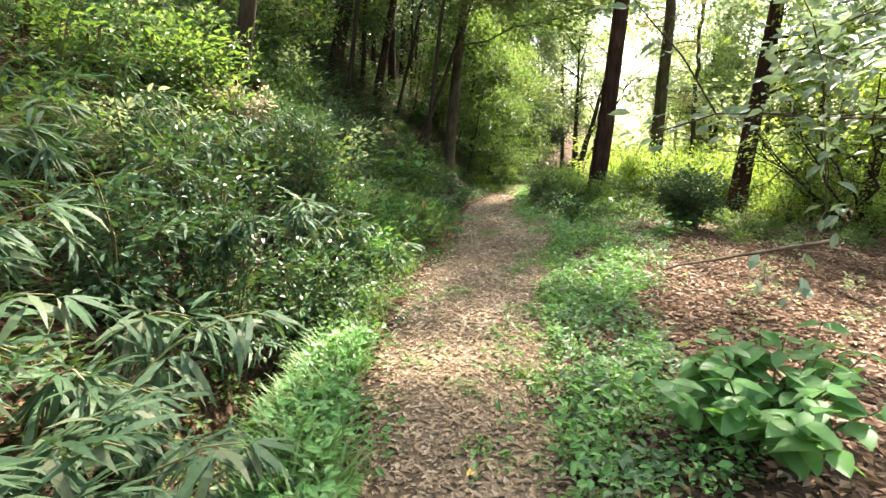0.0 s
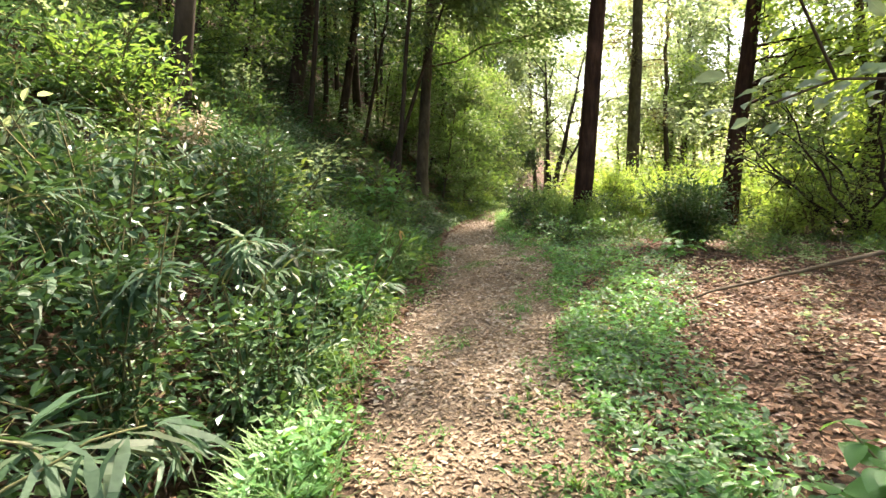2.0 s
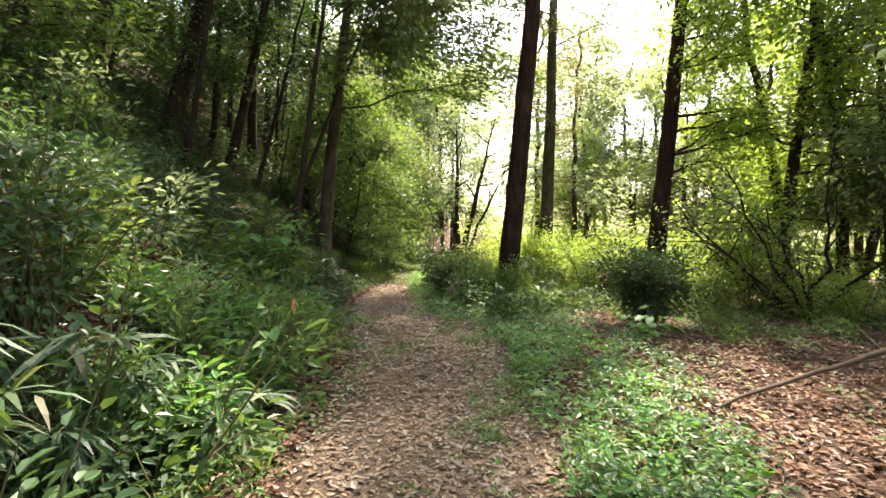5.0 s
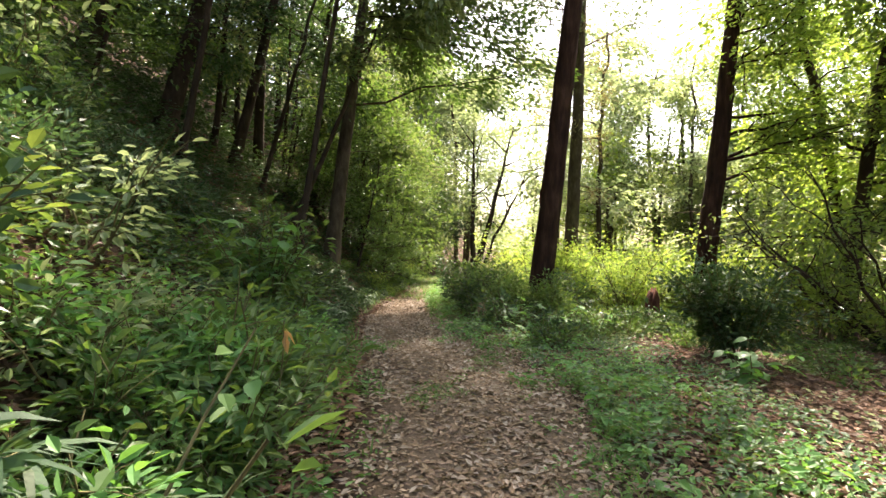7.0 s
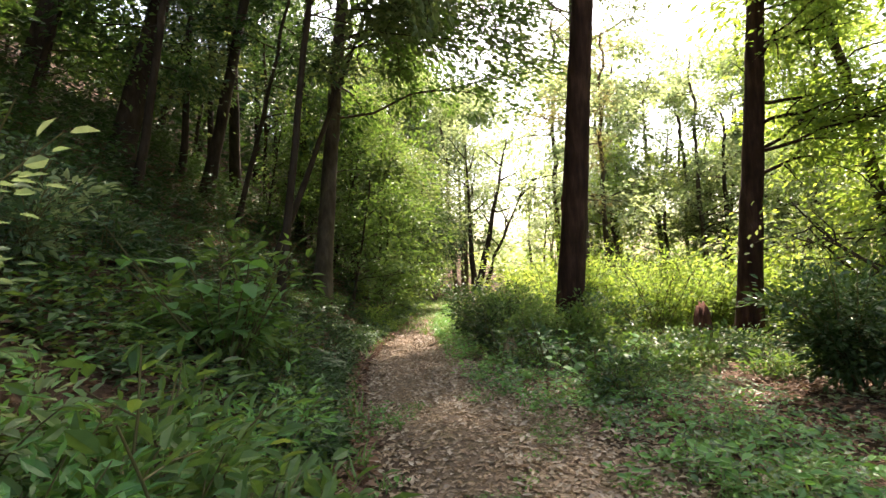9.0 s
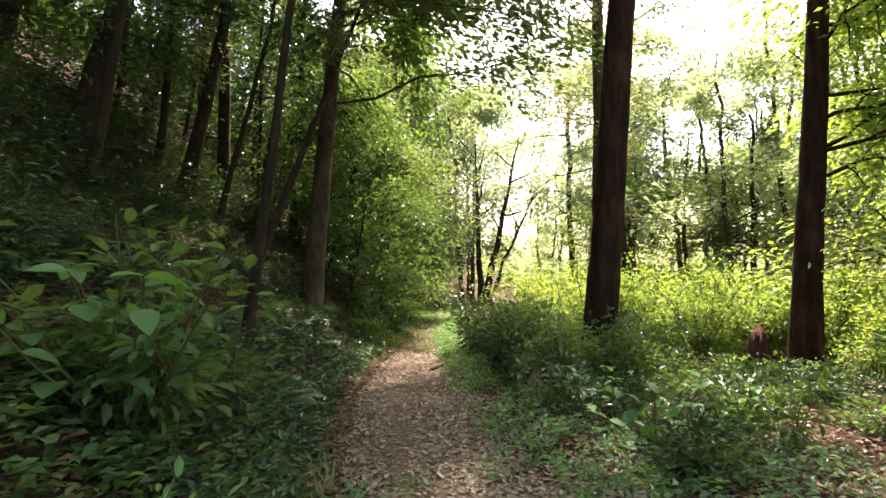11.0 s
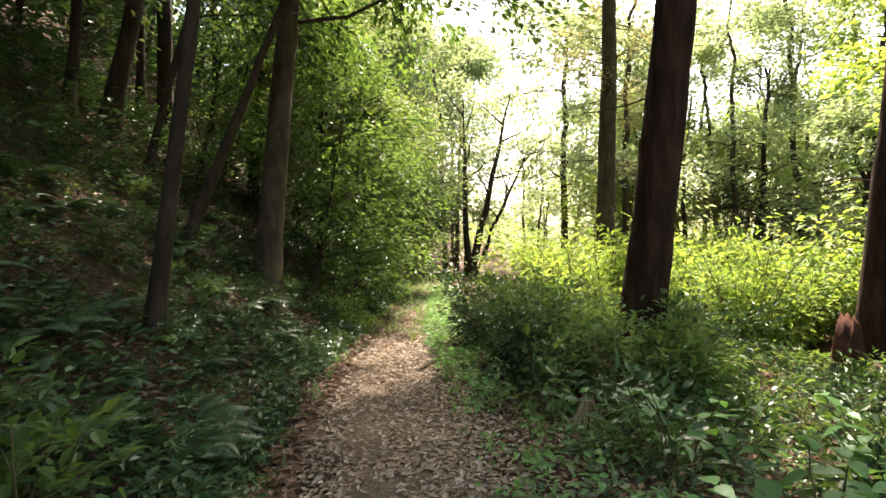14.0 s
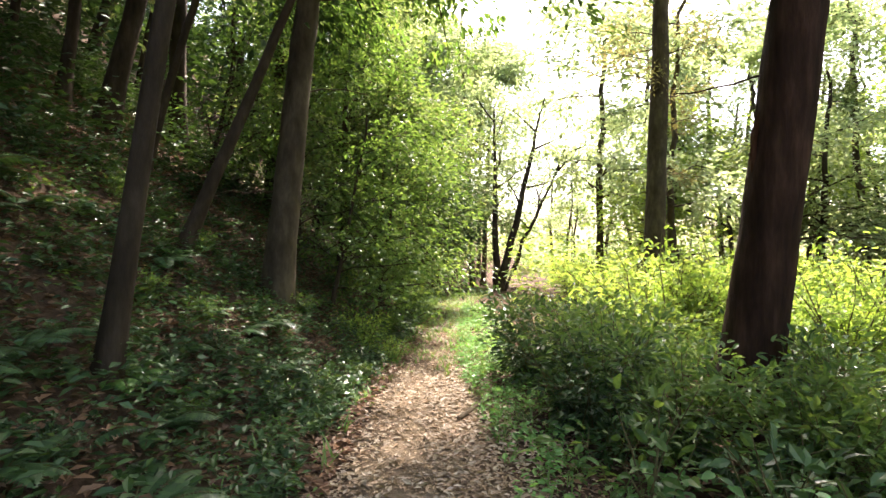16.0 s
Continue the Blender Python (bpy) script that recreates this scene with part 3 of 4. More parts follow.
# the open wood on the falling side
protos = [tree("broadleaf tree with crooked dark limbs in the open wood", (0, 0), height=h, radius=0.13, lean=(-0.05, -0.03), crown_from=0.16, limbs=18, reach=2.6, leaf_n=7000,
               leaf_size=0.15, bark=BARK_DARK, leaf_mat=m, spread=0.5, twist=0.06, sides=8)
          for h, m in ((8, LEAF_TREE), (9, LEAF_SUN), (7, LEAF_PALE))]
plant_out(protos, [(12.2, 10.5), (14.5, 14.5), (17.5, 20.5), (19, 13), (10.4, 7.2), (21, 18), (19, 27), (24, 28), (13, 5), (27, 22), (11.6, 14.2), (22, 24), (12.8, 12.2), (17, 16)], "trees of the open wood", 0.9, 1.2, 180)

overhang = thing("tree", "young tree holding pale grey-green leafy boughs out over the verge", "tree", "", (4.5, 4.1, on_land(4.5, 4.1, 0)))
tree_parts(overhang, 4.0, 0.05, (-0.06, 0.04), 0.52, 10, 2.7, 2100, 0.115, BARK_GREY, LEAF_GREYISH, 0.28, 0.1, 0.1, 0.04, 8, 2.75, shape=LEAF6)

crooked = thing("tree", "many-stemmed small tree with crooked bare dark limbs", "tree", "", (9.7, 11.7, on_land(9.7, 11.7, 0)))
at = []
for k in range(7):
    g = 2.2 + k * 0.35 + rng.normal(0, .15)
    p = arc((0, 0, -0.1), (np.cos(g), np.sin(g), rng.uniform(0.7, 1.5)), rng.uniform(2.8, 4.6), -0.05, 9, 0.22)
    lines = [(p, np.linspace(0.045, 0.012, 9))]
    for i in (3, 4, 5, 6, 7):
        q = arc(p[i], unit(p[i + 1] - p[i]) + rng.standard_normal(3) * 0.6, rng.uniform(0.6, 1.3), 0.0, 5, 0.25)
        lines.append((q, np.linspace(0.016, 0.005, 5)))
        at.append(q[rng.integers(2, 5, 26)] + balls(26) * 0.35)
    part("limb", tubes("limb", lines, BARK_DARK, 6, 0.06), crooked)
at = np.concatenate(at)
part("crown", leaves("crown", at, rng.standard_normal((len(at), 3)) + (0, 0, -.3), rng.standard_normal((len(at), 3)) * .5 + (0, 0, 1), 0.1, 0.05, LEAF4, LEAF_TREE), crooked)

rng = np.random.default_rng(104)
# leafy trees closing the view past the conifers, mostly pale-leaved in place of haze
protos = [tree("leafy green tree past the conifers, leaves mostly paled for haze", (0, 0), height=h, radius=0.11, lean=(0.0, 0.0), crown_from=0.18, limbs=16, reach=2.8, leaf_n=4200,
               leaf_size=0.2, bark=BARK_GREY, leaf_mat=m, spread=0.65, twist=0.07, sides=7) for h, m in ((9.5, LEAF_PALE), (8.5, LEAF_SUN), (11, LEAF_PALE))]
plant_out(protos, [(13.0, 27.5), (15.5, 30), (17.5, 26.5), (13.8, 33.5), (19, 31), (21, 26.5), (16.5, 34.5), (23, 32)], "pale trees past the conifers", 1.0, 1.35, 180)
# the second kind gets pale leaves to imitate haze
tall = [tree("tall leafy tree closing the open wood", (0, 0), height=h, radius=0.16, lean=(0.02, 0.0), crown_from=0.14, limbs=26, reach=3.4, leaf_n=9500, leaf_size=0.19,
             bark=BARK_DARK, leaf_mat=m, spread=0.65, twist=0.07, sides=7) for h, m in ((13.5, LEAF_SUN), (15, LEAF_PALE))]
plant_out(tall, [(14.2, 16.2), (25, 21), (12.8, 13.4), (14.2, 10.6), (20.5, 24), (21, 31)], "tall trees of the open wood", 0.9, 1.15, 180)

# distance haze is put into the pale leaf colour here
hazy = [tree("tall tree behind the turn of the trail, leaves paled for haze", (0, 0), height=h, radius=0.15, lean=(0.03, 0.0), crown_from=0.15, limbs=24, reach=3.6, leaf_n=11000, leaf_size=0.24,
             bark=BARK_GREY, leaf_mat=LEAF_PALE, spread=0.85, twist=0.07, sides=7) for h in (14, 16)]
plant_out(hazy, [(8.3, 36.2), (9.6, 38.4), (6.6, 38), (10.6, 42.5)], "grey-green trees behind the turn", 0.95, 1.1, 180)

rng = np.random.default_rng(105)
# added canopy that shades the trail, out of sight overhead
protos = [tree("added unseen tall tree whose high crown gives shade", (0, 0), height=h, radius=0.15, lean=(-0.02, 0.0), crown_from=0.6, limbs=20, reach=5.4, leaf_n=4600,
               leaf_size=0.22, bark=BARK_DARK, leaf_mat=LEAF_TREE, spread=0.7, twist=0.05, sides=10, dead=3) for h in (14, 16)]
plant_out(protos, [(15.5, 8.6), (7.4, -2.5), (3.4, -7), (14, 6.5), (-7, -3), (-3.5, -8), (9, -9)], "tall shade trees", 0.95, 1.15, 180, 3)

# the overhead boughs of these two bank trees are added to block sun
tree("dark trunk on the bank with added boughs shading the trail", (-3.7, 9.6), height=12, radius=0.14, lean=(0.2, 0.0), crown_from=0.5, limbs=14, reach=4.6,
     leaf_n=4600, leaf_size=0.19, bark=BARK_DARK, leaf_mat=LEAF_TREE, spread=0.6, twist=0.04, sides=10, side_bias=-0.5)
tree("dark trunk on the bank with an added high crown shading the trail", (-2.6, 20.5), height=14, radius=0.15, lean=(0.2, 0.0), crown_from=0.55, limbs=18, reach=5.4,
     leaf_n=10000, leaf_size=0.2, bark=BARK_DARK, leaf_mat=LEAF_TREE, spread=0.65, twist=0.04, sides=10, side_bias=-0.1)
# added with its trunk out of view, only to shade the near trail
tree("added unseen tall tree with a high crown shading the trail", (7.7, 6.5), height=15, radius=0.17, lean=(-0.22, 0.05), crown_from=0.55, limbs=22, reach=4.6,
     leaf_n=6000, leaf_size=0.22, bark=BARK_DARK, leaf_mat=LEAF_TREE, spread=0.65, twist=0.04, sides=10, side_bias=2.9)

rng = np.random.default_rng(106)
# far woods past the turn and down the slope; pale leaf colours imitate haze
protos = [tree("broadleaf tree of the outer wood, leaves mostly paled for haze", (0, 0), height=h, radius=0.14, lean=(0.02, 0.0), crown_from=f, limbs=9, reach=3.0, leaf_n=2300,
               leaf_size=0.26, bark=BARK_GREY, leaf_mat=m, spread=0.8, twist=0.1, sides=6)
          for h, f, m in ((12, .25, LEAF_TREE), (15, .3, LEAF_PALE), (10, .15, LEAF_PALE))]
# the six at negative y are added unseen behind the camera to block skylight
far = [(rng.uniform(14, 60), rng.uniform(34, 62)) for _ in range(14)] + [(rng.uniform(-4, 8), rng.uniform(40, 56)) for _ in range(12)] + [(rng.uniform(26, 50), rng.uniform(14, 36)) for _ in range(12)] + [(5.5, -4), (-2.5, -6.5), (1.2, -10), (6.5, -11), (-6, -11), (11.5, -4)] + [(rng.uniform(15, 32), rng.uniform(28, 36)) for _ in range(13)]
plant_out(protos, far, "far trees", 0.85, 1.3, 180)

rng = np.random.default_rng(107)
# ---- undergrowth ----
def shrubs(label, kinds, name="shrub", **how):
    out = []
    for h, r in kinds:
        root = thing(name, label, "shrub")
        out.append(shrub_parts(root, h, r, **how))
    return out


mid = shrubs("leafy green shrub in the undergrowth", ((0.75, 0.6), (0.55, 0.6), (1.0, 0.7)), stems=8, leaf_n=480, leaf_len=0.082, leaf_wide=0.04, leaf_mat=LEAF_MID)
dark = shrubs("dark evergreen shrub with small glossy leaves", ((0.7, 0.55), (0.5, 0.6), (0.9, 0.6)), stems=8, leaf_n=440, leaf_len=0.082, leaf_wide=0.04, leaf_mat=LEAF_DARK, name="evergreen_shrub")
pale = shrubs("pale grey-green shrub with fine twigs", ((0.8, 0.6), (0.6, 0.6)), stems=8, leaf_n=380, leaf_len=0.085, leaf_wide=0.04, leaf_mat=LEAF_PALE)
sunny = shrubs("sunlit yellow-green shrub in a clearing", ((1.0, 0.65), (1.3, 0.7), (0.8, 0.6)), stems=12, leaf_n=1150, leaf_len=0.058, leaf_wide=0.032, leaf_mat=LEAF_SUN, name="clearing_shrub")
fine = shrubs("twiggy bank shrub with small blue-green leaves", ((0.8, 0.65), (0.6, 0.65), (1.0, 0.7)), stems=10, leaf_n=900, leaf_len=0.058, leaf_wide=0.03, leaf_mat=LEAF_BLUISH, shape=LEAF2, name="twiggy_shrub")
plant_out(fine, spots(68, (-1.5, 14), (2.3, 7.0), -1, 0.48), "shrubs on the bank", 0.8, 1.35)
rng = np.random.default_rng(114)
plant_out(mid + dark[:1] + pale, spots(8, (1.5, 6), (2.6, 6.5), -1, 0.5) + spots(46, (6, 12.5), (0.7, 6.0), -1, 0.4), "shrubs on the bank", 0.8, 1.3)
plant_out(dark[1:] + [copy_thing(dark[0], pose(0, 0, 0)), copy_thing(mid[0], pose(0, 0, 0))], spots(52, (11, 19), (0.35, 5.0), -1, 0.42) + spots(22, (18, 30), (0.3, 4), -1, 0.45), "shrubs on the bank", 0.45, 0.85)
plant_out([copy_thing(sunny[2], pose(0, 0, 0)), copy_thing(mid[1], pose(0, 0, 0))], spots(16, (18.5, 29), (0.15, 1.6), -1, 0.4), "sunlit shrubs", 0.6, 1.0)
# dry leaves whose very pale colour also imitates a sunlit patch on the bank
withered = thing("shrub", "withered shrub holding dry curled leaves, coloured pale as if sunlit", "shrub", "", (-3.05, 8.3, on_land(-3.05, 8.3)))
shrub_parts(withered, 0.75, 0.5, 9, 320, 0.09, 0.045, leaf_material("sunlit_dry_leaf", [(0.3, 0.22, 0.15), (0.45, 0.36, 0.27), (0.6, 0.52, 0.42)], 0.3, 0.55, (1.05, 1.0, 0.85)), bark=CANE)
rng = np.random.default_rng(115)
plant_out(sunny, [(x, y) for x, y in ((rng.uniform(4.8, 17), rng.uniform(16.5, 29)) for _ in range(36)) if x > float(right_edge(y)) + 2.4] + [(rng.uniform(8, 14), rng.uniform(10.5, 17)) for _ in range(12)] + [(rng.uniform(5.9, 10.5), rng.uniform(16.2, 19)) for _ in range(14)], "sunlit shrubs", 0.9, 1.6)
plant_out([copy_thing(o, pose(0, 0, 0)) for o in sunny], [(7.6, 17.6), (8.8, 18.6), (10.2, 18.2), (11.4, 19.6), (9.6, 20.4), (12.6, 18.0), (7.2, 19.4), (10.8, 16.6), (8.2, 16.9), (9.4, 17.4), (12.0, 20.8), (8.4, 20.6)], "sunlit shrubs", 1.25, 1.55)
rng = np.random.default_rng(119)
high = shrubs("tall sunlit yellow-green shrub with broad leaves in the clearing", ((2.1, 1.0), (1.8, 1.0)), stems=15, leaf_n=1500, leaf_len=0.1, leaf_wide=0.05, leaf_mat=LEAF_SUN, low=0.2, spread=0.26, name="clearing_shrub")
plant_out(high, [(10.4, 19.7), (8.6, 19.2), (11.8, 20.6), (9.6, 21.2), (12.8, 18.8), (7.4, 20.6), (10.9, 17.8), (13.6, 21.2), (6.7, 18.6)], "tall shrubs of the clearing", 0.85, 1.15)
sunny2 = [copy_thing(o, pose(0, 0, 0)) for o in sunny[:2]] + [copy_thing(mid[1], pose(0, 0, 0))]
plant_out(sunny2, spots(22, (17, 34), (0.3, 3.0), 1, 0.5), "shrubs at the turn", 0.4, 0.65)
plant_out([copy_thing(dark[0], pose(0, 0, 0)), copy_thing(dark[2], pose(0, 0, 0)), copy_thing(mid[2], pose(0, 0, 0))],
          [(3.0, 15.0), (3.5, 17.6), (5.2, 14.6), (3.2, 18.2), (5.5, 15.6), (4.6, 13.2), (6.2, 13.4)],
          "dark shrubs round the conifer", 0.6, 0.9)
dense = [shrub_parts(thing("evergreen_shrub", "dense dark evergreen shrub with shiny leaves round the conifer", "shrub"), h, r, 22, 2300, 0.105, 0.052, m, low=0.12, spread=0.24) for h, r, m in ((1.5, .95, LEAF_MID), (1.35, .9, LEAF_DARK), (1.2, .9, LEAF_MID))]
plant_out(dense, [(3.6, 15.9), (3.4, 17.2), (4.35, 16.6), (3.55, 14.9), (3.1, 15.5), (4.1, 14.2), (4.2, 17.7), (4.9, 15.0)], "dark shrubs round the conifer", 0.8, 1.08)
rng = np.random.default_rng(113)
camellia = thing("shrub", "dense dark evergreen bush with shiny leaves under the trees", "shrub", "", (5.0, 10.4, on_land(5.0, 10.4)))
shrub_parts(camellia, 1.45, 0.95, 28, 5200, 0.082, 0.042, LEAF_DARK, low=0.2, spread=0.2)
low = shrubs("low green shrub on the open forest floor", ((0.45, 0.4), (0.35, 0.35)), stems=7, leaf_n=260, leaf_len=0.075, leaf_wide=0.036, leaf_mat=LEAF_MID)
plant_out(low, [(rng.uniform(5.2, 11), rng.uniform(8.5, 14)) for _ in range(16)] + spots(10, (11, 14.5), (0.7, 3), 1, 0.5) + [(rng.uniform(4.4, 8.6), rng.uniform(11.6, 15.8)) for _ in range(16)], "low shrubs", 0.7, 1.3)

rng = np.random.default_rng(108)
# bamboo thicket by the start
protos = []
for h, bend in ((1.5, (.55, -.15)), (1.2, (.8, .1)), (1.7, (.35, -.4)), (1.3, (.6, .35)), (1.0, (.9, -.3))):
    protos.append(bamboo_parts(thing("dwarf_bamboo", "arching dwarf bamboo with long narrow green leaves", "bamboo"), h, bend, 18, LEAF_BAMBOO))
plant_out(protos, spots(85, (1.4, 7.4), (0.8, 3.9), -1, 0.17, 1.1) + spots(22, (0.9, 2.8), (0.75, 2.6), -1, 0.2), "bamboo thicket", 0.75, 1.2, 35, 8)
plant_out([copy_thing(o, pose(0, 0, 0)) for o in (protos[1], protos[3], protos[4])], [(-1.2, 2.9), (-1.15, 3.6), (-1.2, 4.3), (-1.3, 3.2)], "bamboo thicket", 0.75, 0.95, 30, 8)

rng = np.random.default_rng(109)
# ferns
protos = [fern_parts(thing("fern", "green fern with arching feathered fronds", "fern"), n, s, LEAF_FERN) for n, s in ((7, .5), (9, .62), (6, .4))]
plant_out(protos, [(-0.7, 2.4), (-0.55, 1.95), (-0.95, 2.2), (-0.85, 1.8)] + spots(46, (9.5, 21), (0.4, 4.0), -1, 0.45, 1.2) + [(3.6, 12.6), (4.3, 12.2), (3.0, 12.0)], "ferns", 0.65, 1.05)

plant_out([copy_thing(dark[0], pose(0, 0, 0)), copy_thing(dark[1], pose(0, 0, 0)), copy_thing(mid[1], pose(0, 0, 0))],
          [(x, y) for x, y in ((rng.uniform(2.9, 7.0), rng.uniform(11.0, 14.6)) for _ in range(17)) if abs(x - 4.1) + abs(y - 14.0) > 0.6], "low dark shrubs", 0.75, 1.15)
rng = np.random.default_rng(112)
fresh = shrubs("fresh green leafy shrub at the foot of the bank", ((0.8, 0.6), (0.65, 0.55)), stems=10, leaf_n=620, leaf_len=0.085, leaf_wide=0.036, leaf_mat=LEAF_BROAD)
plant_out(fresh, [(-1.0, 8.4), (-0.6, 8.9), (-1.15, 7.3), (-1.2, 8.9), (-0.5, 9.8), (-1.6, 8.0)], "fresh shrubs", 0.9, 1.2)
sprays = [shrub_parts(thing("shrub", "lush green shrub with sprays of pointed leaflets by the trail", "shrub"), h, r, 14, 720, 0.115, 0.044, m, shape=LEAF6, low=0.35, spread=0.16) for h, r, m in ((0.8, .6, LEAF_MID), (0.7, .55, LEAF_BROAD), (0.75, .55, LEAF_MID))]
plant_out(sprays, [(-0.62, 7.75), (-0.95, 7.4), (-0.5, 8.4), (-1.25, 7.8), (-1.05, 8.3), (-0.7, 8.9)], "lush shrubs with leaflets", 0.9, 1.1)
layer = [shrub_parts(thing("shrub", "knee-high green shrub with flat layered leaves in front of the conifer", "shrub"), h, r, 7, 120, 0.11, 0.055, m, shape=LEAF6, low=0.5, spread=0.16) for h, r, m in ((0.72, .6, LEAF_DARK), (0.62, .6, LEAF_DARK), (0.78, .55, LEAF_MID))]
plant_out(layer, [(2.8, 12.6), (3.6, 12.9), (4.4, 11.8), (3.2, 13.6), (4.9, 12.8), (2.75, 14.2)], "layered shrubs", 0.85, 1.15)
tallbank = [shrub_parts(thing("shrub", "tall leafy shrub leaning out of the bamboo on the bank", "shrub"), h, r, 15, 1300, 0.07, 0.04, m, low=0.1, spread=0.2) for h, r, m in ((1.45, .65, LEAF_DARK), (1.2, .65, LEAF_BLUISH))]
plant_out(tallbank, [(-1.3, 5.0), (-1.55, 5.7), (-2.0, 4.4), (-1.5, 6.5), (-2.4, 5.3), (-2.5, 3.8), (-1.9, 7.2)], "tall shrubs on the bank", 0.9, 1.15)

rng = np.random.default_rng(110)
# soft shrubs with large leaves
for x, y, h, r, stems, pairs, size, label in (
        (1.78, 2.62, 0.74, 0.72, 34, 5, 0.18, "soft broad-leaved shrub with large toothed leaves beside the trail"),
        (-0.62, 7.95, 0.85, 0.42, 10, 4, 0.17, "broad-leaved shrub with some withered leaves at the trail's edge"),
        (-0.78, 11.3, 1.25, 0.9, 12, 4, 0.215, "broad-leaved shrub reaching out from the bank"),
        (3.1, 12.9, 0.75, 0.5, 7, 4, 0.15, "broad-leaved shrub with flat fresh green leaves under the conifer"),
        (3.1, 11.95, 0.8, 0.6, 7, 3, 0.2, "broad-leaved seedling tree spreading flat leaves under the conifer"),
        (4.2, 12.3, 0.75, 0.6, 7, 3, 0.2, "broad-leaved seedling tree spreading flat leaves under the conifer"),
        (3.35, 13.75, 0.5, 0.5, 8, 4, 0.13, "low broad-leaved shrub at the foot of the conifer"),
        (4.1, 14.0, 0.5, 0.5, 8, 4, 0.13, "low broad-leaved shrub at the foot of the conifer"),
        (2.95, 14.3, 0.45, 0.4, 6, 4, 0.12, "low broad-leaved shrub at the foot of the conifer"),
        (4.0, 9.1, 0.6, 0.4, 6, 3, 0.2, "small broad-leaved plant on the litter"),
        (-0.8, 4.2, 0.35, 0.25, 4, 3, 0.11, "small broad-leaved plant in the grass")):
    broadleaf_parts(thing("broadleaf_shrub", label, "shrub", "", (x, y, on_land(x, y))), h, r, stems, pairs, size)

withered_leaf = leaves("withered_leaf", [(0, 0, 0)], [(0.1, 0, -1)], [(1, 0.2, 0)], 0.11, 0.035, CURLED, leaf_material("withered_orange_leaf", [(0.4, 0.22, 0.1), (0.5, 0.3, 0.15)], 0.3))
dry_bunch = thing("withered_leaves", "bunch of withered orange-brown leaves hanging on a twig", "leaves", "", (-0.36, 7.82, on_land(-0.36, 7.82, 0)))
part("twig", tubes("twig", [(arc((0, 0, -0.03), (0.05, -0.03, 1), 0.86, 0.0, 6, 0.04), np.linspace(0.006, 0.003, 6))], STEM, 5), dry_bunch)
for k in range(5):
    part("withered_leaf", withered_leaf, dry_bunch).matrix_basis = pose(0.05, -0.03, 0.8 - 0.01 * k, rng.normal(0, 16), rng.normal(0, 16), 72 * k)

rng = np.random.default_rng(111)
# ---- on the ground ----
bough = thing("fallen_branch", "bare grey fallen branch propped on the leaf litter", "branch", "", (3.02, 6.85, on_land(3.02, 6.85, 0)))
p = arc((0, 0, 0.02), (2.5, 0.25, 0.4), 2.6, 0.02, 12, 0.05)
part("main_stem", tubes("main_stem", [(p, np.linspace(0.014, 0.03, 12))], BARK_GREY, 7, 0.08), bough)
for i, d in ((4, (.2, .5, .3)), (7, (.4, -.5, .2)), (9, (.3, .5, .3))):
    part("side_twig", tubes("side_twig", [(arc(p[i], d, 0.5, 0.1, 5, .1), np.linspace(0.01, 0.004, 5))], BARK_GREY, 5), bough)

stump = thing("stump", "broken reddish stump splintered at the top", "stump", "", (6.75, 14.5, on_land(6.75, 14.5, 0)))
v, f = tube_data([(0, 0, -.1), (0.01, 0, .1), (0.02, 0, .45), (0.05, 0, .72), (.05, 0, .73)], [.24, .18, .15, .11, .01], 14, 0.16)
v[28:56, 2] += rng.uniform(-.12, .16, 28)
part("wood", mesh_of("wood", v, f, WOOD_TORN, True), stump)

stick = thing("fallen_stick", "short pale stick lying across the trail", "stick", "", (2.25, 16.2, on_land(2.25, 16.2, -0.02)))
part("stem", tubes("stem", [(arc((-.25, -.22, 0), (.5, .55, .02), 0.75, 0.0, 7, .05), [.022, .03, .03, .028, .025, .024, .014])], BARK_GREY, 7, .1), stick)

straw = thing("dry_grass_tuft", "hanging tuft of dry straw-coloured blades", "grass", "", (2.55, 13.2, on_land(2.55, 13.2)))
n = 26
part("dry_blade", leaves("dry_blade", np.stack([rng.normal(0, .03, n), rng.normal(0, .03, n), np.full(n, .42)], -1), np.stack([rng.normal(0, .3, n), rng.normal(0, .3, n), np.full(n, -1.0)], -1),
                      rng.standard_normal((n, 3)), rng.uniform(.18, .4, n), 0.012, BLADE, leaf_material("dry_straw", [(.16, .125, .07), (.25, .2, .12), (.36, .3, .2)], .2)), straw)
part("stalk", tubes("stalk", [(arc((0, 0, -.03), (.02, .02, 1), .48, 0, 5), [.005, .005, .005, .004, .003])], BARK_DARK, 5), straw)


lines = []
for _ in range(150):
    y = rng.uniform(1.8, 10)
    x = float(left_edge(y)) - rng.uniform(0.8, 5.5)
    g = rng.uniform(0, 2 * np.pi)
    long = rng.uniform(0.35, 1.0)
    p = arc((x, y, on_land(x, y, 0.02)), (np.cos(g), np.sin(g), rng.uniform(0.2, 1.3)), long, rng.uniform(0, 0.35), 5, 0.12)
    lines.append((p, np.linspace(0.005, 0.002, 5)))
tagged(new("dry_twigs", tubes("dry_twigs", lines, CANE, 3)), "thin dry straw-coloured twigs tangled on the bank", "twigs", kind="stuff")


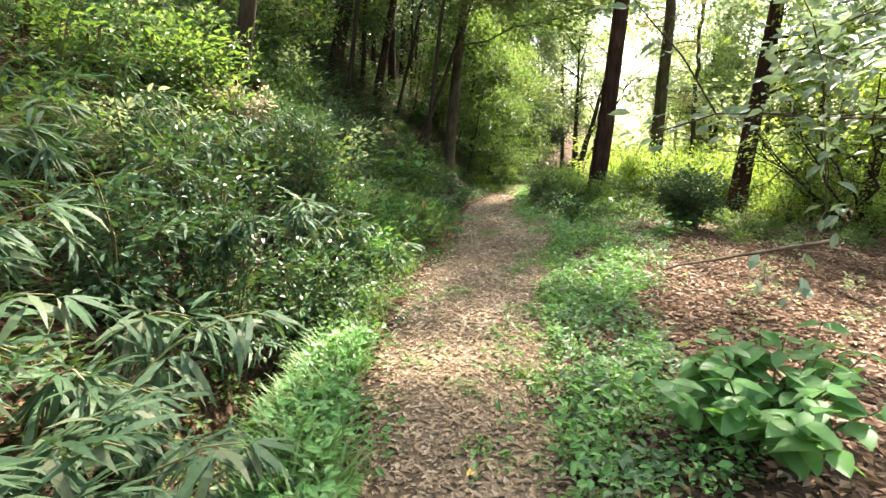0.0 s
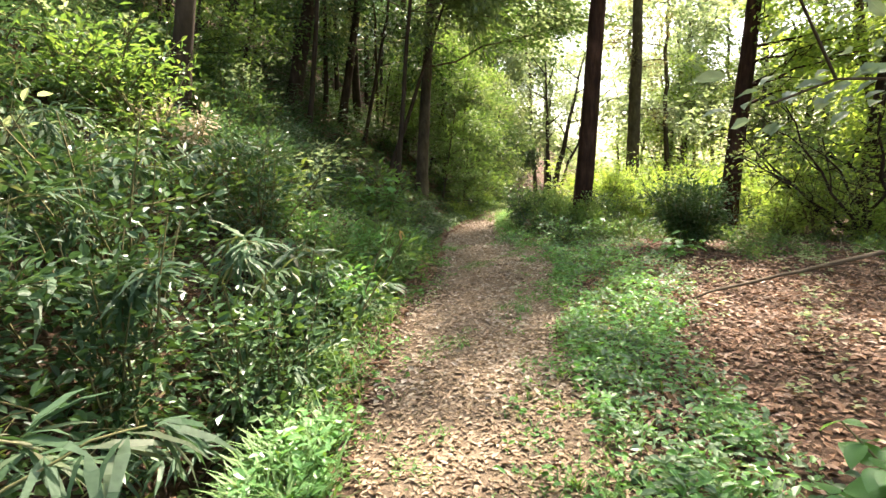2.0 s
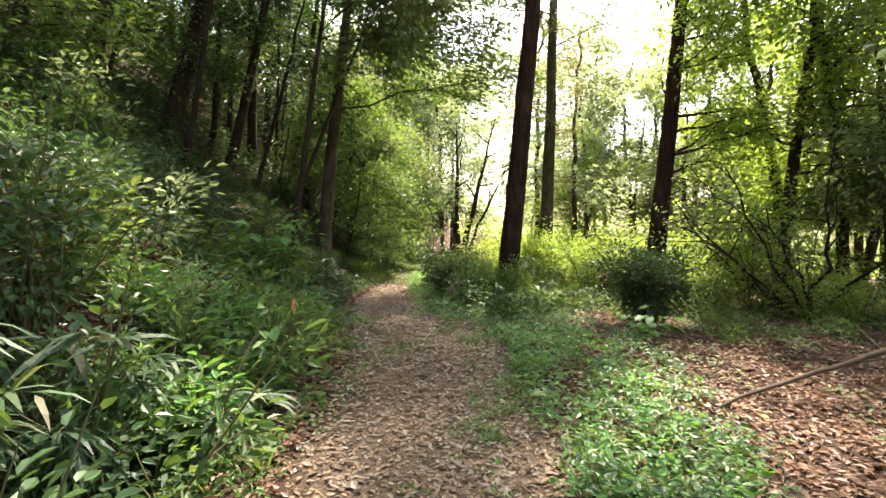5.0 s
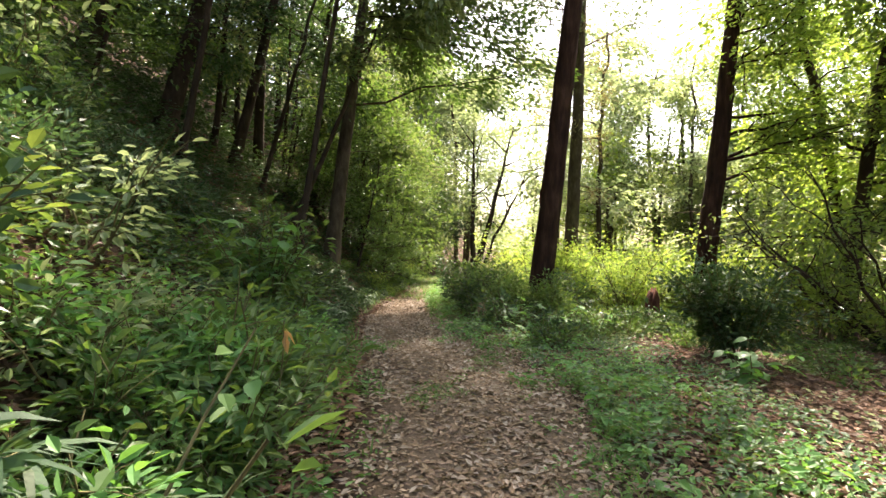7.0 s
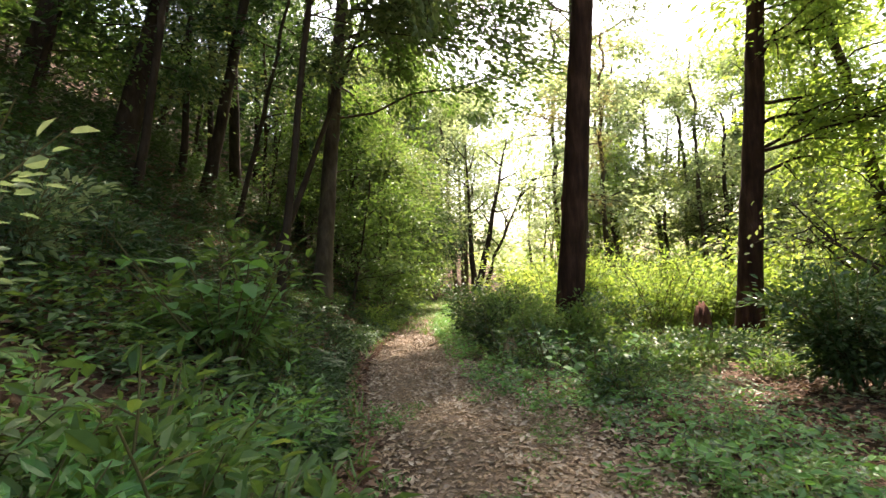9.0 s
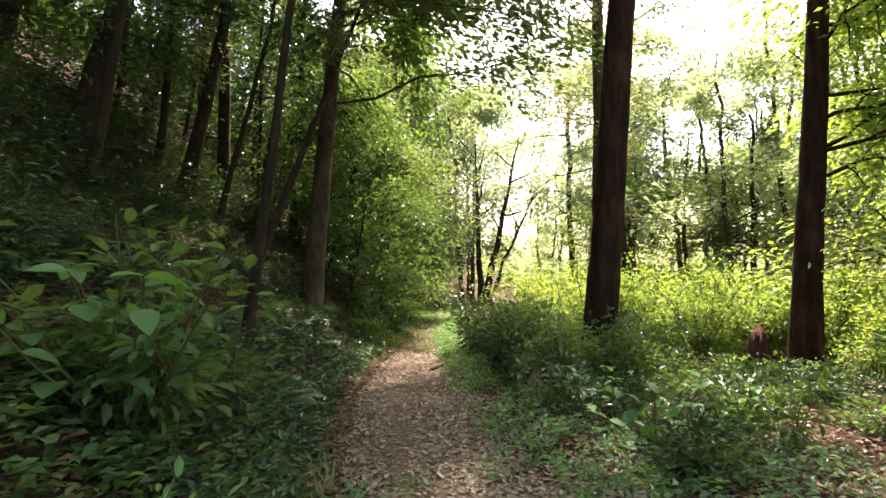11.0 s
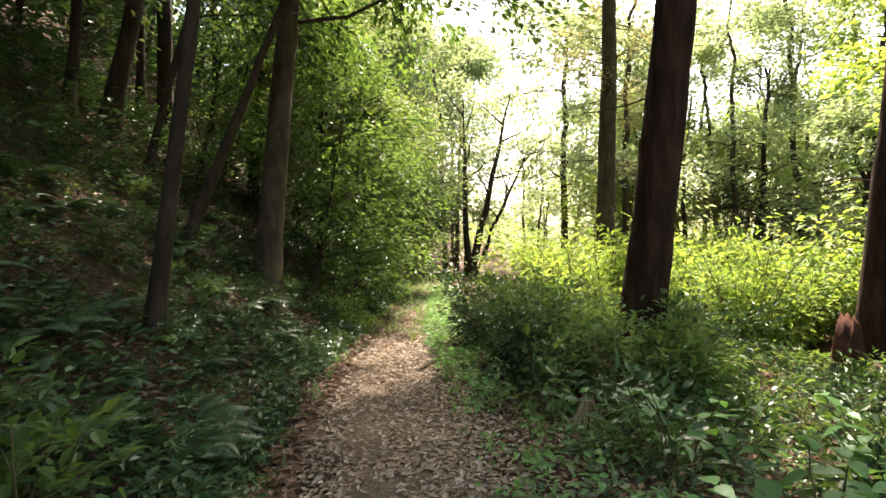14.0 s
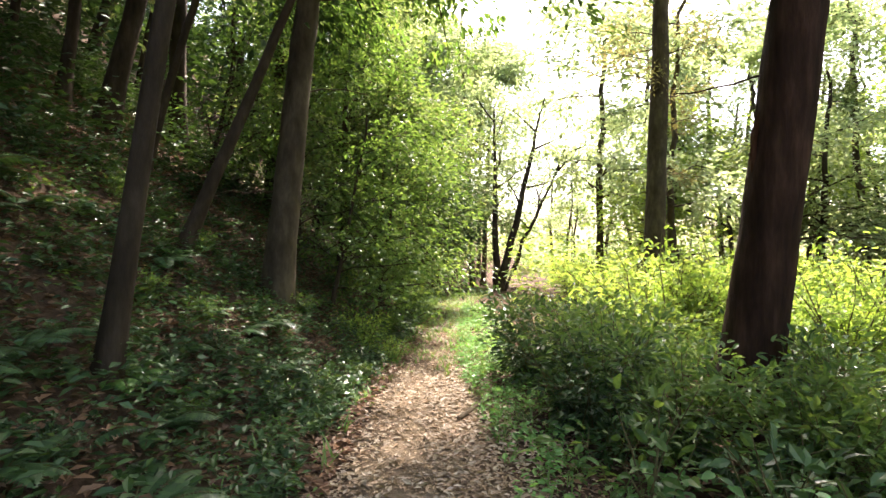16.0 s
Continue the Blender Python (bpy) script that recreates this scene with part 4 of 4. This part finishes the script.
def litter(name, n, pick, size, material, label, lift=0.012, shape=CURLED):
    x, y = pick(n)
    at = np.stack([x, y, land(x, y) + rng.uniform(0.002, lift, len(x))], -1)
    g = rng.uniform(0, 2 * np.pi, len(x))
    way = np.stack([np.cos(g), np.sin(g), rng.normal(0.03, 0.16, len(x))], -1)
    up = rng.standard_normal((len(x), 3)) * 0.28 + (0, 0, 1)
    s = size * rng.uniform(0.5, 1.25, len(x))
    me = leaves(name, at, way, up, s, s * rng.uniform(0.38, 0.6, len(x)), shape, material)
    return tagged(new(name, me), label, "leaf litter", kind="stuff")


def on_trail(n):
    y = -3.0 + 25 * rng.uniform(0, 1, n) ** 1.15
    w = rng.normal(0.52, 0.34, n)
    x = left_edge(y) + (right_edge(y) - left_edge(y)) * w
    bare = np.exp(-((w - 0.36) / 0.14) ** 2) * np.interp(y, [9, 13, 20], [0.15, 0.75, 0.6]) + 0.3 * (swell(x, y, 0.3) > 0.35)
    keep = (rng.uniform(0, 1, n) > bare) & (rng.uniform(0, 1, n) < np.interp(y, [17, 22], [1, .3]))
    return x[keep], y[keep]


def far_trail(n):
    y = rng.uniform(4.5, 18, n)
    w = rng.normal(0.55, 0.44, n)
    keep = rng.uniform(0, 1, n) > 0.8 * np.exp(-((w - 0.36) / 0.16) ** 2)
    return (left_edge(y) + (right_edge(y) - left_edge(y)) * w)[keep], y[keep]


def off_right(n):
    y = rng.normal(6.5, 4.6, n)
    return right_edge(y) + 0.2 + np.abs(rng.normal(0, 4.2, n)), y


def off_left(n):
    y = -3 + 26 * rng.uniform(0, 1, n) ** 0.85
    return left_edge(y) - 6.5 * rng.uniform(0, 1, n) ** 1.5, y


rng = np.random.default_rng(116)
litter("trail_litter", 62000, on_trail, 0.05, LEAF_DEAD, "dry tan fallen leaves strewn over the trail")
litter("pale_trail_litter", 13000, far_trail, 0.068, LEAF_DEAD_PALE, "larger bleached fallen leaves on the narrow trail")
litter("wood_litter", 40000, off_right, 0.08, LEAF_DEAD_DARK, "reddish-brown fallen leaves under the open wood", 0.03, LEAF2)
litter("bank_litter", 52000, off_left, 0.09, LEAF_DEAD_DARK, "brown fallen leaves caught on the bank", 0.05, LEAF2)

shapes = [leaves("fallen_leaf", [(0, 0, 0)], [(1, 0, 0.05)], [(0.05, 0.1, 1)], s, s * w, CURLED, LEAF_DEAD) for s, w in ((.07, .45), (.06, .5), (.085, .4), (.05, .55))]
for k in range(280):
    y = rng.uniform(2.5, 15)
    x = float(left_edge(y) + (right_edge(y) - left_edge(y)) * rng.uniform(0, 1))
    leaf = part("fallen_leaf", shapes[k % 4], ground)
    leaf.matrix_basis = pose(x, y, float(land(x, y)) + 0.014, rng.normal(0, 9), rng.normal(0, 9), rng.uniform(0, 360))

y0 = 2.34
yellow = new("yellow_leaf", leaves("yellow_leaf", [(0.12, y0, float(land(0.15, y0)) + .02)], [(.6, .8, .05)], [(.1, .1, 1)], .09, .045, LEAF6, LEAF_YELLOW))
tagged(yellow, "single bright yellow fallen leaf on the trail", "leaf")


def low_herbs(name, n, pick, tall, size, material, label, per=9, shape=LEAF6):
    x, y = pick(n)
    x, y = np.repeat(x, per) + rng.normal(0, .05, len(x) * per), np.repeat(y, per) + rng.normal(0, .05, len(y) * per)
    h = np.repeat(tall * rng.uniform(0.25, 1.0, len(x) // per), per) * rng.uniform(0.25, 1, len(x))
    at = np.stack([x, y, land(x, y) + h], -1)
    g = rng.uniform(0, 2 * np.pi, len(x))
    way = np.stack([np.cos(g), np.sin(g), rng.normal(0.1, 0.3, len(x))], -1)
    up = rng.standard_normal((len(x), 3)) * 0.35 + (0, 0, 1)
    s = size * rng.uniform(0.5, 1.25, len(x))
    return tagged(new(name, leaves(name, at, way, up, s, s * 0.55, shape, material)), label, "ground cover", kind="stuff")


def patchy(x, y, s, cut):
    return swell(x + 3, y, s) + rng.normal(0, 0.25, len(x)) > cut


def verge_right(n):
    y = -2.5 + 27.3 * rng.uniform(0, 1, n) ** 1.15
    wide = np.interp(y, [0, 4, 7, 10, 13, 16], [.75, 1.0, 1.25, 1.3, 0.9, 0.8])
    x = right_edge(y) - 0.12 + wide * rng.uniform(0, 1, n) ** 1.1
    keep = patchy(x, y, 0.45, np.interp(y, [0, 4, 6, 30], [0.15, 0.0, -.35, -.3])) & (rng.uniform(0, 1, n) < np.interp(y, [9, 10.5, 14, 17], [1, .35, .3, .9]))
    return x[keep], y[keep]


def verge_carpet(n):
    y = 2.2 + 11.5 * rng.uniform(0, 1, n)
    x = right_edge(y) - 0.05 + np.interp(y, [2, 5, 7.5, 10, 13], [.85, 1.1, 1.7, 2.0, 2.4]) * rng.uniform(0, 1, n)
    keep = patchy(x, y, 0.4, -0.45)
    return x[keep], y[keep]


def verge_left(n):
    y = -2.5 + 31 * rng.uniform(0, 1, n) ** 1.1
    x = left_edge(y) - 0.04 - np.interp(y, [0, 6, 9, 30], [.75, .5, .7, .8]) * rng.uniform(0, 1, n)
    keep = patchy(x, y, 0.4, -0.25) & (rng.uniform(0, 1, n) < np.interp(y, [5, 8, 14, 17, 24], [1, .35, .2, .6, .9]))
    return x[keep], y[keep]


def bank_near(n):
    y = rng.uniform(-3, 12, n)
    x = left_edge(y) - 0.35 - 9 * rng.uniform(0, 1, n) ** 1.2
    keep = patchy(x, y, 0.7, -0.6)
    return x[keep], y[keep]


def bank(n):
    y = 10 + 20 * rng.uniform(0, 1, n) ** 1.3
    x = left_edge(y) - 0.25 - 9 * rng.uniform(0, 1, n) ** 1.6
    keep = patchy(x, y, 0.5, -0.35)
    return x[keep], y[keep]


def open_floor(n):
    y = rng.uniform(3, 16, n)
    x = right_edge(y) + 1.2 + 6 * rng.uniform(0, 1, n)
    keep = patchy(x, y, 0.6, 0.35)
    return x[keep], y[keep]


def trail_tufts(n):
    y = 1.6 + 10 * rng.uniform(0, 1, n)
    x = left_edge(y) + (right_edge(y) - left_edge(y)) * rng.uniform(0.15, 1.0, n)
    keep = swell(x + 1.7, y + .6, 0.45) > 0.5
    return x[keep], y[keep]


def ragged_edge(n):
    y = 0.8 + 11 * rng.uniform(0, 1, n)
    side = rng.uniform(0, 1, n) < 0.35
    x = np.where(side, left_edge(y) - 0.1 + 0.38 * rng.uniform(0, 1, n) ** 1.6, right_edge(y) + 0.15 - 0.75 * rng.uniform(0, 1, n) ** 1.5)
    keep = swell(x * 1.3 + 4, y + 2, 0.5) + rng.normal(0, .15, n) > 0.1
    return x[keep], y[keep]


rng = np.random.default_rng(120)
low_herbs("edge_herbs", 900, ragged_edge, 0.1, 0.042, LEAF_FERN, "small green herbs creeping in over the edges of the trail", 7, LEAF4)
low_herbs("edge_herbs", 420, ragged_edge, 0.14, 0.055, LEAF_BROAD, "fresh seedlings creeping in over the edges of the trail", 6, LEAF4)
rng = np.random.default_rng(117)
low_herbs("verge_herbs", 1700, verge_right, 0.24, 0.07, LEAF_BROAD, "low fresh green herbs along the trail", 8, LEAF4)
low_herbs("verge_herbs", 2300, verge_right, 0.16, 0.052, LEAF_MID, "low dull green herbs along the trail", 8, LEAF4)
low_herbs("verge_herbs", 2600, verge_left, 0.16, 0.045, LEAF_FERN, "low fresh green herbs along the foot of the bank", 8, LEAF4)
low_herbs("verge_herbs", 1000, verge_carpet, 0.17, 0.065, LEAF_BLUISH, "dull green herbs beside the trail", 7, LEAF6)
low_herbs("verge_herbs", 900, verge_carpet, 0.14, 0.05, LEAF_BROAD, "fresh green seedlings beside the trail", 7, LEAF4)
rng = np.random.default_rng(118)
low_herbs("bank_herbs", 7400, bank_near, 0.3, 0.085, LEAF_MID, "small green plants scattered over the bank", 8, LEAF2)
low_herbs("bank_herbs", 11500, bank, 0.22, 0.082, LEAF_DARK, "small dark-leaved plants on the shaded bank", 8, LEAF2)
low_herbs("floor_herbs", 2600, open_floor, 0.2, 0.06, LEAF_PALE, "scattered pale green seedlings in the leaf litter", 7, LEAF4)
low_herbs("trail_herbs", 4200, trail_tufts, 0.05, 0.035, LEAF_GRASS, "tiny green plants pushing through the trail", 7, LEAF2)


def grass(name, n, pick, tall, label):
    x, y = pick(n)
    x, y = np.repeat(x, 6) + rng.normal(0, .03, len(x) * 6), np.repeat(y, 6) + rng.normal(0, .03, len(y) * 6)
    g = rng.uniform(0, 2 * np.pi, len(x))
    way = np.stack([np.cos(g) * .6, np.sin(g) * .6, rng.uniform(.4, 1.4, len(x))], -1)
    up = np.stack([-np.cos(g), -np.sin(g), np.full(len(x), .7)], -1)
    s = tall * rng.uniform(0.4, 1.2, len(x))
    at = np.stack([x, y, land(x, y) - .01], -1)
    return tagged(new(name, leaves(name, at, way, up, s, 0.008 + s * .03, BLADE, LEAF_GRASS)), label, "grass", kind="stuff")


grass("grass", 1500, verge_left, 0.24, "fresh green grass along the foot of the bank")
def lush_foot(n):
    y = rng.uniform(0.9, 4.2, n)
    return left_edge(y) - 0.02 - 0.62 * rng.uniform(0, 1, n), y


low_herbs("verge_herbs", 420, lush_foot, 0.3, 0.075, LEAF_BROAD, "lush fresh green herbs at the foot of the bamboo", 7, LEAF6)
grass("grass", 520, lush_foot, 0.3, "tall fresh grass at the foot of the bamboo")
grass("grass", 1300, verge_right, 0.18, "thin green grass among the herbs by the trail")
grass("grass", 420, ragged_edge, 0.12, "thin grass along the ragged edges of the trail")
grass("grass", 420, trail_tufts, 0.09, "short grass tufts on the trail")


def slope_wood(n):
    y = rng.uniform(24, 75, n)
    x = right_edge(y) + 1.0 + 45 * rng.uniform(0, 1, n)
    return x, y


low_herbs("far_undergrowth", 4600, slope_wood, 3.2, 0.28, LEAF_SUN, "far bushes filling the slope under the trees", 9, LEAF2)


def far_slope(n):
    return rng.uniform(-60, 170, n), rng.uniform(72, 170, n)


# no haze in the air: the pale leaves stand in for it
low_herbs("far_woods", 3200, far_slope, 15.0, 1.5, LEAF_PALE, "far woods beyond the slope, haze put into pale leaf colour", 8, LEAF2)


def high_bank(n):
    y = rng.uniform(6, 52, n)
    return left_edge(y) - 8 - 22 * rng.uniform(0, 1, n), y


# dark leaf clumps added as a backing that imitates deep shade
low_herbs("bank_thicket", 6200, high_bank, 6.0, 0.36, LEAF_DARK, "dense thicket high on the bank, leaves darkened for shade", 8, LEAF2)


def trail_end(n):
    y = rng.uniform(17.5, 33, n)
    x = left_edge(y) + (right_edge(y) - left_edge(y)) * rng.uniform(-0.1, 1.1, n)
    keep = rng.uniform(0, 1, n) < np.interp(y, [17.5, 22], [0.3, 1])
    return x[keep], y[keep]


grass("grass", 900, trail_end, 0.16, "short green grass where the trail turns")


def mid_bank(n):
    y = rng.uniform(8, 26, n)
    return left_edge(y) - 3.6 - 5.5 * rng.uniform(0, 1, n), y


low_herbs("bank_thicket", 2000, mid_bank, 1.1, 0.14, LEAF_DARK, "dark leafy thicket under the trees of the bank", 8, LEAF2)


def low_bank(n):
    y = rng.uniform(11.8, 19, n)
    x = left_edge(y) - 0.3 - 3.9 * rng.uniform(0, 1, n)
    keep = patchy(x, y, 0.35, 0.1)
    return x[keep], y[keep]


rng = np.random.default_rng(131)
low_herbs("bank_herbs", 1700, low_bank, 0.46, 0.085, LEAF_DARK, "knee-high dark green seedlings on the shaded bank", 8, LEAF4)
low_herbs("bank_herbs", 800, low_bank, 0.34, 0.06, LEAF_MID, "small green seedlings on the shaded bank", 7, LEAF2)
# ferns in the dark leaf colour, to imitate the shade they stand in
protos = [fern_parts(thing("fern", "wide fern on the bank in a darker leaf colour for shade", "fern"), n, s, LEAF_DARK) for n, s in ((8, .6), (7, .7))]
plant_out(protos, spots(30, (12.4, 17.5), (0.7, 4.2), -1, 0.4), "ferns on the shaded bank", 0.8, 1.15)
